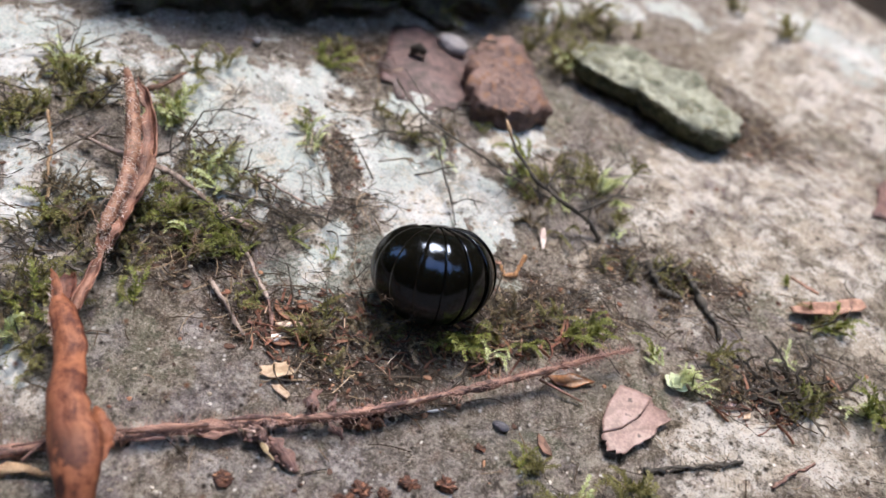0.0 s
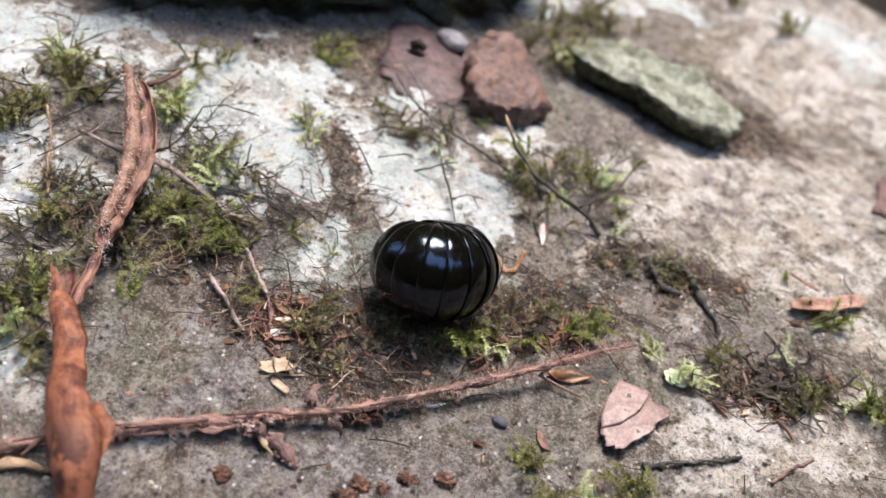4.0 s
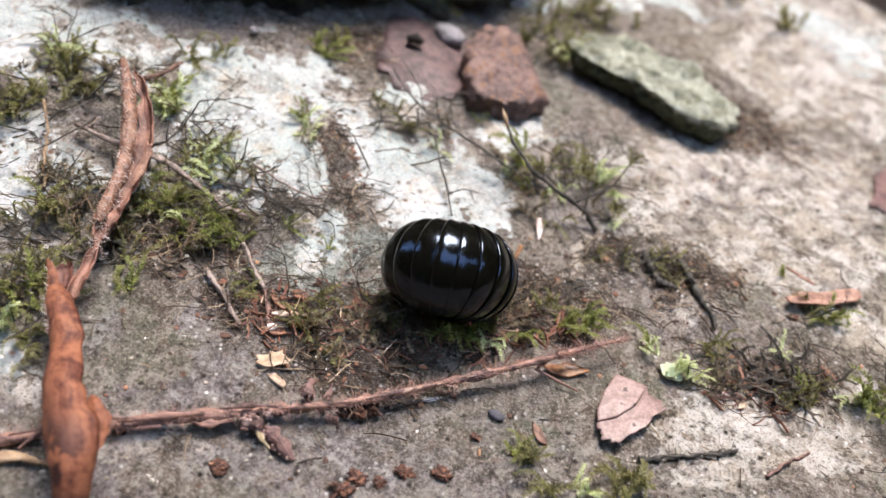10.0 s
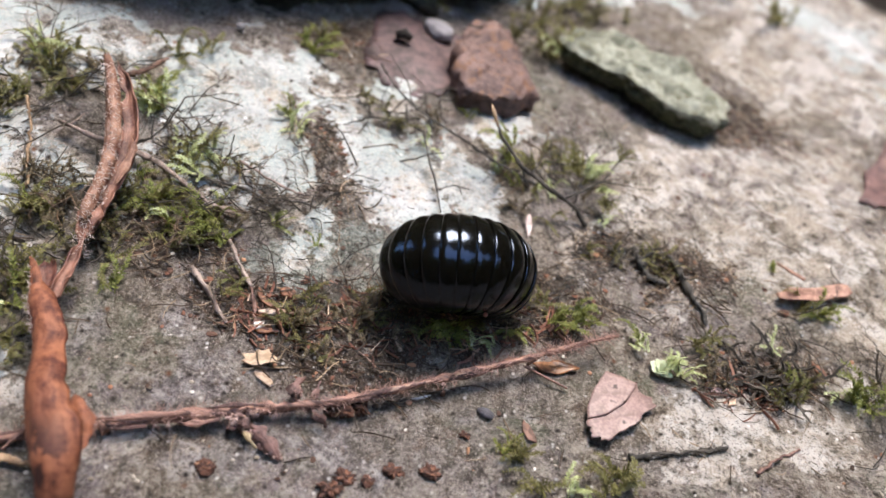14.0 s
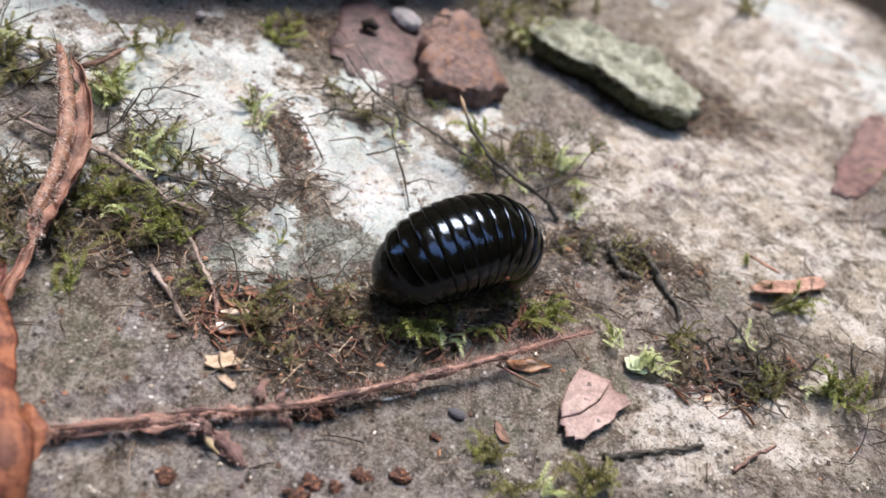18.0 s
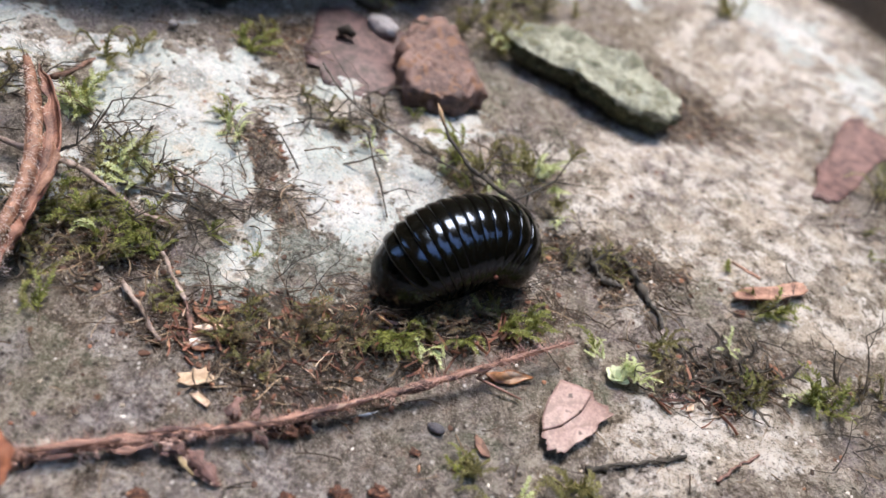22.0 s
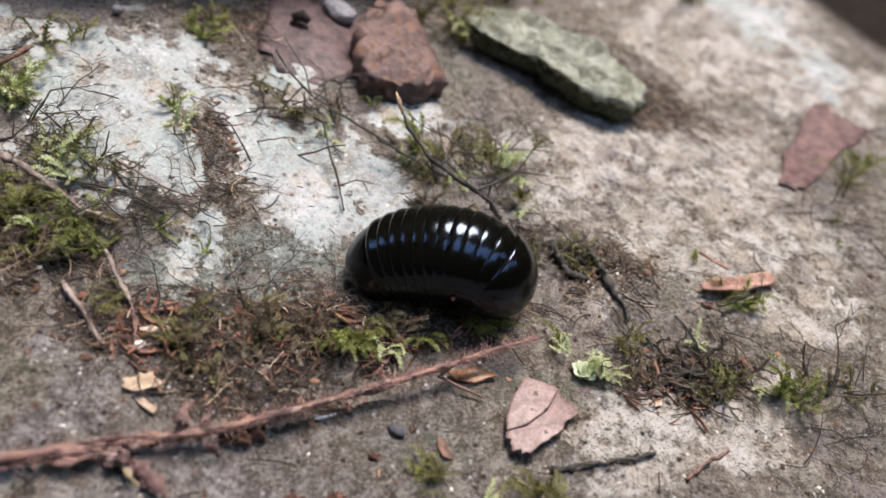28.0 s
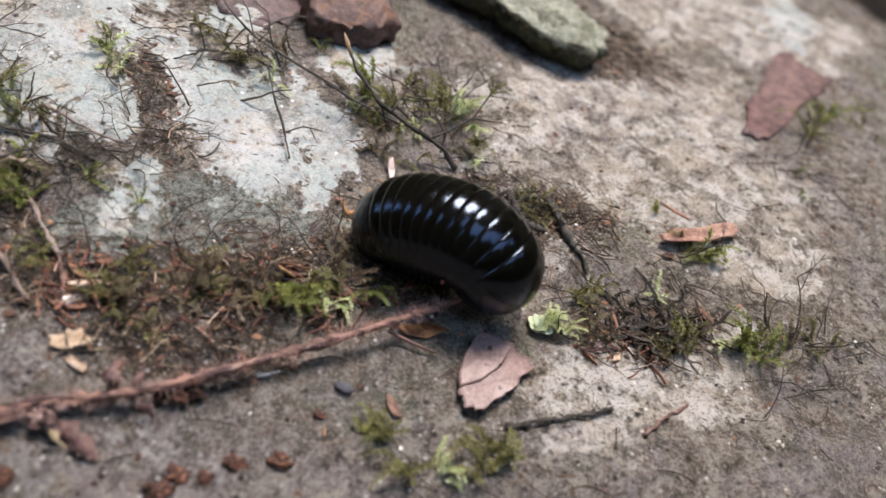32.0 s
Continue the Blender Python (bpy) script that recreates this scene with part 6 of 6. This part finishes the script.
tangle(*(-8.67, 2.85, 0.68, 0.82, 29), 7, 0.8, 40, joined=True)
tangle(*(-5.96, 2.77, 0.54, 0.69, 29), 5, 0.8, 41, joined=True)
tangle(*(-4.94, 1.81, 0.81, 0.52, 25), 5, 0.8, 42, joined=True)
tangle(*(-7.57, -0.43, 0.61, 0.72, 23), 7, 0.8, 43, joined=True)
tangle(*(-3.21, 1.44, 0.95, 0.43, 25), 8, 0.7, 44, joined=True)
tangle(*(0.98, 13.81, 1.30, 1.23, 36), 10, 0.9, 45, joined=True)
tangle(*(-9.40, 1.20, 0.44, 0.63, 17), 9, 0.8, 46, joined=True)
tangle(*(-3.34, 1.33, 1.07, 0.37, 22), 8, 0.8, 47, joined=True)
tangle(*(-1.97, -0.19, 0.80, 0.39, 26), 14, 0.6, 48, joined=True)
tangle(*(1.62, 1.00, 1.01, 0.45, 24), 14, 0.6, 49, joined=True)


def stem_mat():
    """All the loose fine stems in one mesh."""
    verts, faces = [], []
    for me, m in LOOSE:
        n = len(verts)
        verts += [(m @ v.co)[:] for v in me.vertices]
        faces += [tuple(n + i for i in poly.vertices) for poly in me.polygons]
    me = bpy.data.meshes.new("moss_stems")
    me.from_pydata(verts, [], faces)
    me.materials.append(wire_mats[0])
    return tagged(new("moss_stems", me), "mat of fine dark dead moss stems on the rock", "moss stems", kind="stuff")


stem_mat()


# ---- litter: grit, crumbs and root fibres ----
def island_material(name, stops, rough):
    m, n, l, p = material(name)
    g = n.new("ShaderNodeNewGeometry")
    l.new(ramp(n, l, g.outputs["Random Per Island"], stops), p.inputs["Base Color"])
    p.inputs["Roughness"].default_value = rough
    return m


def scatter(count, seed, where, share):
    """Points in cm over the near rock, a share of them inside the blobs given."""
    r = np.random.default_rng(seed)
    x, y = r.uniform(-11, 14, count * 9), r.uniform(-6.5, 13, count * 9)
    inside = blobs(x, y, where, 0.6) > 0
    keep = np.where(inside, r.random(len(x)) < 1.0, r.random(len(x)) < share)
    return np.stack([x, y], -1)[keep][:count]


def grains(name, count, seed, lo, hi, mat, label, where, share, flat=0.6):
    r = np.random.default_rng(seed)
    ico = bmesh.new()
    bmesh.ops.create_icosphere(ico, subdivisions=1, radius=1.0)
    base = np.array([v.co[:] for v in ico.verts])
    faces = np.array([[v.index for v in f.verts] for f in ico.faces])
    ico.free()
    xy = scatter(count, seed, where, share)
    n = len(xy)
    size = lo * (hi / lo) ** (r.random(n) ** 2.2)
    stretch = np.stack([r.uniform(0.7, 1.5, n), r.uniform(0.5, 1.1, n), flat * r.uniform(0.6, 1.2, n)], -1)
    pts = base[None] * (1 + r.uniform(-0.25, 0.25, (n, len(base), 1))) * stretch[:, None] * size[:, None, None]
    a = r.uniform(0, 2 * np.pi, n)
    c, s = np.cos(a)[:, None], np.sin(a)[:, None]
    out = np.stack([pts[..., 0] * c - pts[..., 1] * s, pts[..., 0] * s + pts[..., 1] * c, pts[..., 2]], -1)
    out[..., 0] += xy[:, :1]
    out[..., 1] += xy[:, 1:]
    out[..., 2] += (rock_height(xy[:, 0], xy[:, 1]) + size * 0.3)[:, None]
    me = bpy.data.meshes.new(name)
    me.from_pydata((out.reshape(-1, 3) * CM).tolist(), [], (faces[None] + (np.arange(n) * len(base))[:, None, None]).reshape(-1, 3).tolist())
    me.materials.append(mat)
    return tagged(new(name, me), label, "litter", kind="stuff")


grit_mat = island_material("grit", [(0.0, (0.05, 0.04, 0.03)), (0.35, (0.17, 0.14, 0.11)), (0.7, (0.36, 0.31, 0.25)), (0.93, (0.5, 0.45, 0.4)), (1.0, (0.8, 0.78, 0.74))], 0.8)
crumb_mat = island_material("crumbs", [(0.0, (0.02, 0.013, 0.009)), (0.5, (0.08, 0.038, 0.024)), (0.85, (0.2, 0.085, 0.05)), (1.0, (0.36, 0.2, 0.12))], 0.8)
grains("grit", 11000, 1, 0.01, 0.045, grit_mat, "fine grey and pale grit scattered on the rock", SOIL, 0.5)
grains("bark_crumbs", 3600, 2, 0.015, 0.075, crumb_mat, "dark brown crumbs of rotten bark and soil", SOIL, 0.05, 0.35)


def fibres(name, count, seed, lo, hi, thin, mat, label, where, share, bendy=1.0):
    r = random.Random(seed)
    xy = scatter(count, seed, where, share)
    verts, faces = [], []
    for x, y in xy:
        a, length = r.uniform(0, 2 * math.pi), r.uniform(lo, hi)
        turn = r.uniform(-bendy, bendy)
        p = Vector((x, y, ground_z(x, y) + r.uniform(0.01, 0.1)))
        base = len(verts)
        rad = thin * r.uniform(0.6, 1.4)
        for k in range(5):
            side = Vector((-math.sin(a), math.cos(a), 0)) * rad
            verts += [(p + side) * CM, (p - side * 0.5 + Vector((0, 0, rad))) * CM, (p - side * 0.5 - Vector((0, 0, rad))) * CM]
            p = p + Vector((math.cos(a), math.sin(a), r.uniform(-0.25, 0.3))) * length / 4
            p.z = max(p.z, ground_z(p.x, p.y) + 0.01)
            a += turn * 0.4
        for k in range(4):
            for j in range(3):
                q = base + 3 * k
                faces.append((q + j, q + (j + 1) % 3, q + 3 + (j + 1) % 3, q + 3 + j))
    me = bpy.data.meshes.new(name)
    me.from_pydata([v[:] for v in verts], [], faces)
    me.materials.append(mat)
    return tagged(new(name, me), label, "litter", kind="stuff")


fibres("root_fibres", 1900, 3, 0.2, 0.8, 0.01, island_material("fibre", [(0.0, (0.025, 0.018, 0.013)), (0.6, (0.1, 0.065, 0.04)), (1.0, (0.4, 0.3, 0.2))], 0.7), "fine dark root fibres and moss threads in the litter", SOIL, 0.03)
fibres("leaf_slivers", 2000, 4, 0.1, 0.5, 0.022, island_material("sliver", [(0.0, (0.06, 0.027, 0.019)), (0.65, (0.23, 0.094, 0.06)), (0.9, (0.3, 0.15, 0.1)), (1.0, (0.5, 0.36, 0.28))], 0.6), "rust-brown slivers of dead leaf in the litter", [(-2.05, -0.66, 1.82, 0.65, -157), (-3.03, -1.05, 0.86, 0.62, 107), (-1.04, -0.36, 1.11, 0.67, -159), (-0.01, -0.26, 0.93, 0.40, -160), (1.47, 0.30, 1.06, 0.44, -155), (5.79, 0.13, 0.84, 0.38, -157)], 0.0, 0.4)
fibres("straw_slivers", 190, 9, 0.25, 0.75, 0.016, island_material("straw", [(0.0, (0.2, 0.12, 0.07)), (0.5, (0.4, 0.28, 0.18)), (1.0, (0.66, 0.54, 0.42))], 0.55), "pale tan straw-like slivers in the litter", [(-2.05, -0.66, 1.82, 0.65, -157), (-3.03, -1.05, 0.86, 0.62, 107), (-1.04, -0.36, 1.11, 0.67, -159), (-0.01, -0.26, 0.93, 0.40, -160), (1.47, 0.30, 1.06, 0.44, -155), (5.79, 0.13, 0.84, 0.38, -157)], 0.004, 0.35)



# ---- the wood around and overhead ----
# gaps in the leaves: the way to each and its half width in degrees
GAPS = [((0.03, 0.32, 0.94), 18), ((0.08, -0.38, 0.9), 19), ((0.38, -0.3, 0.86), 18), ((-0.9, 0.12, 0.4), 11), ((-0.8, 0.04, 0.6), 11), ((-0.64, -0.06, 0.76), 11), ((-0.5, -0.14, 0.85), 9), ((0.69, 0.0, 0.72), 9)]


def canopy_open(d):
    """Whether a direction looks out through the gap in the leaves."""
    d = d.normalized()
    wob = 0.12 * noise.noise(d * 3.0) + 0.08 * noise.noise(d * 8.0)
    return any(d.dot(Vector(way).normalized()) > math.cos(radians(wide)) + wob * 0.25 for way, wide in GAPS)


canopy_mat = moss_material("canopy_leaves", (0.02, 0.045, 0.008), (0.09, 0.15, 0.02), 0.45)
trunk_mat = mottled("tree_bark", (0.03, 0.024, 0.018), (0.12, 0.1, 0.08), 12, 0.9, None, 0.02)


def tree(azimuth, away, seed):
    r = random.Random(seed)
    foot = Vector((away * math.cos(azimuth), away * math.sin(azimuth), -0.15))
    root = thing("tree", foot, "tall broadleaf tree with dark bark and green crown", "tree", "trees of the wood")
    bm = bmesh.new()
    tall = r.uniform(8, 10)
    trunk = [Vector((0.12 * math.sin(k + seed), 0.12 * math.cos(1.3 * k), tall * k / 8)) for k in range(9)]
    tube(bm, trunk, [0.26 * (1 - 0.09 * k) for k in range(9)], 10)
    part("trunk", bm, trunk_mat, root)
    inward = Vector((-foot.x, -foot.y, 0)).normalized()
    for k in range(6):
        a = r.uniform(-1.3, 1.3)
        d = (Matrix.Rotation(a, 3, "Z") @ inward) + Vector((0, 0, r.uniform(0.2, 0.9)))
        bm = bmesh.new()
        start = trunk[3 + k % 5]
        tube(bm, [start, start + d * 0.9, start + d * 1.8 + Vector((0, 0, 0.3))], [0.09, 0.06, 0.02], 6)
        part("limb", bm, trunk_mat, root)
    verts, faces = [], []
    while len(faces) < 4200:
        az = azimuth + r.gauss(0, 0.30)
        el = radians(r.uniform(-3, 84))
        far = away + r.gauss(0, 0.8) - 1.5 * math.sin(el) * (el > 0.8)
        d = Vector((math.cos(az) * math.cos(el), math.sin(az) * math.cos(el), math.sin(el)))
        if canopy_open(d) or r.random() > math.cos(el) + 0.15:
            continue
        p = d * max(far, 3.0) - foot
        for _ in range(3):
            q = p + Vector((r.gauss(0, 0.18), r.gauss(0, 0.18), r.gauss(0, 0.15)))
            a = Vector((r.uniform(-1, 1), r.uniform(-1, 1), r.uniform(-0.6, 0.6))).normalized()
            b = a.cross(Vector((r.uniform(-1, 1), r.uniform(-1, 1), 1))).normalized()
            s = r.uniform(0.16, 0.3)
            n = len(verts)
            verts += [q + a * s, q + b * s * 0.55, q - a * s, q - b * s * 0.55]
            faces.append((n, n + 1, n + 2, n + 3))
    me = bpy.data.meshes.new("crown")
    me.from_pydata([v[:] for v in verts], [], faces)
    me.materials.append(canopy_mat)
    crown = new("crown", me)
    crown.parent = root


for k in range(11):
    tree(2 * math.pi * (k + 0.3) / 11, 5.2 + 0.7 * (k % 3), 300 + k)

# ---- what moves ----
# seconds, x, y, height over the mean plane (cm), turn rx, ry, rz (degrees), then curl, bend (degrees a plate) and step from plate to plate (cm), each of the head and the tail half
BODY = [
    (0, -0.30, -0.11, 1.08, 66.3, 6.9, 29.3, 25.9, 25.5, -0.6, -0.0, 0.265, 0.270),
    (6, -0.22, -0.20, 1.21, 61.0, 8.8, 28.3, 24.6, 24.1, 0.3, -0.4, 0.271, 0.266),
    (9, -0.06, -0.23, 1.31, 49.4, 10.9, 16.8, 23.0, 21.8, -0.5, -0.8, 0.254, 0.251),
    (12, 0.18, -0.20, 1.49, 35.0, 7.7, 14.0, 18.8, 16.5, -1.3, -0.5, 0.234, 0.218),
    (14.5, 0.28, -0.16, 1.58, 32.1, -1.4, 16.9, 14.9, 14.4, -1.1, -0.7, 0.234, 0.221),
    (17, 0.55, 0.34, 1.50, 22.5, -8.7, 33.6, 12.7, 10.5, -1.5, -0.4, 0.226, 0.223),
    (19, 0.91, 0.90, 1.54, 14.6, -7.5, 36.3, 11.2, 8.7, -3.2, -0.9, 0.209, 0.213),
    (23, 1.00, 1.37, 1.21, 15.7, -14.8, 29.9, 8.6, 6.8, -4.2, -2.3, 0.195, 0.196),
    (25.5, 1.07, 1.48, 1.12, 15.7, -21.2, 16.7, 8.2, 3.9, -4.4, -2.4, 0.186, 0.187),
    (27.5, 1.33, 1.20, 1.15, 21.3, -17.7, -0.3, 6.8, 4.4, -3.9, -2.3, 0.190, 0.194),
    (30, 1.92, 1.01, 1.20, 28.7, -15.4, -13.9, 7.7, 3.6, -4.5, -1.9, 0.186, 0.184),
    (32, 2.45, 0.67, 1.27, 28.5, -11.8, -24.0, 7.4, 4.6, -3.7, -2.8, 0.188, 0.194),
]


def motions():
    walk(millipede, [(t, pose(x * CM, y * CM, z * CM, rx, ry, rz)) for t, x, y, z, rx, ry, rz, *_ in BODY])
    for k, plate in enumerate(plates):
        walk(plate, [(row[0], plate_poses(*row[7:11], row[11] * CM, row[12] * CM)[k]) for row in BODY])


motions()
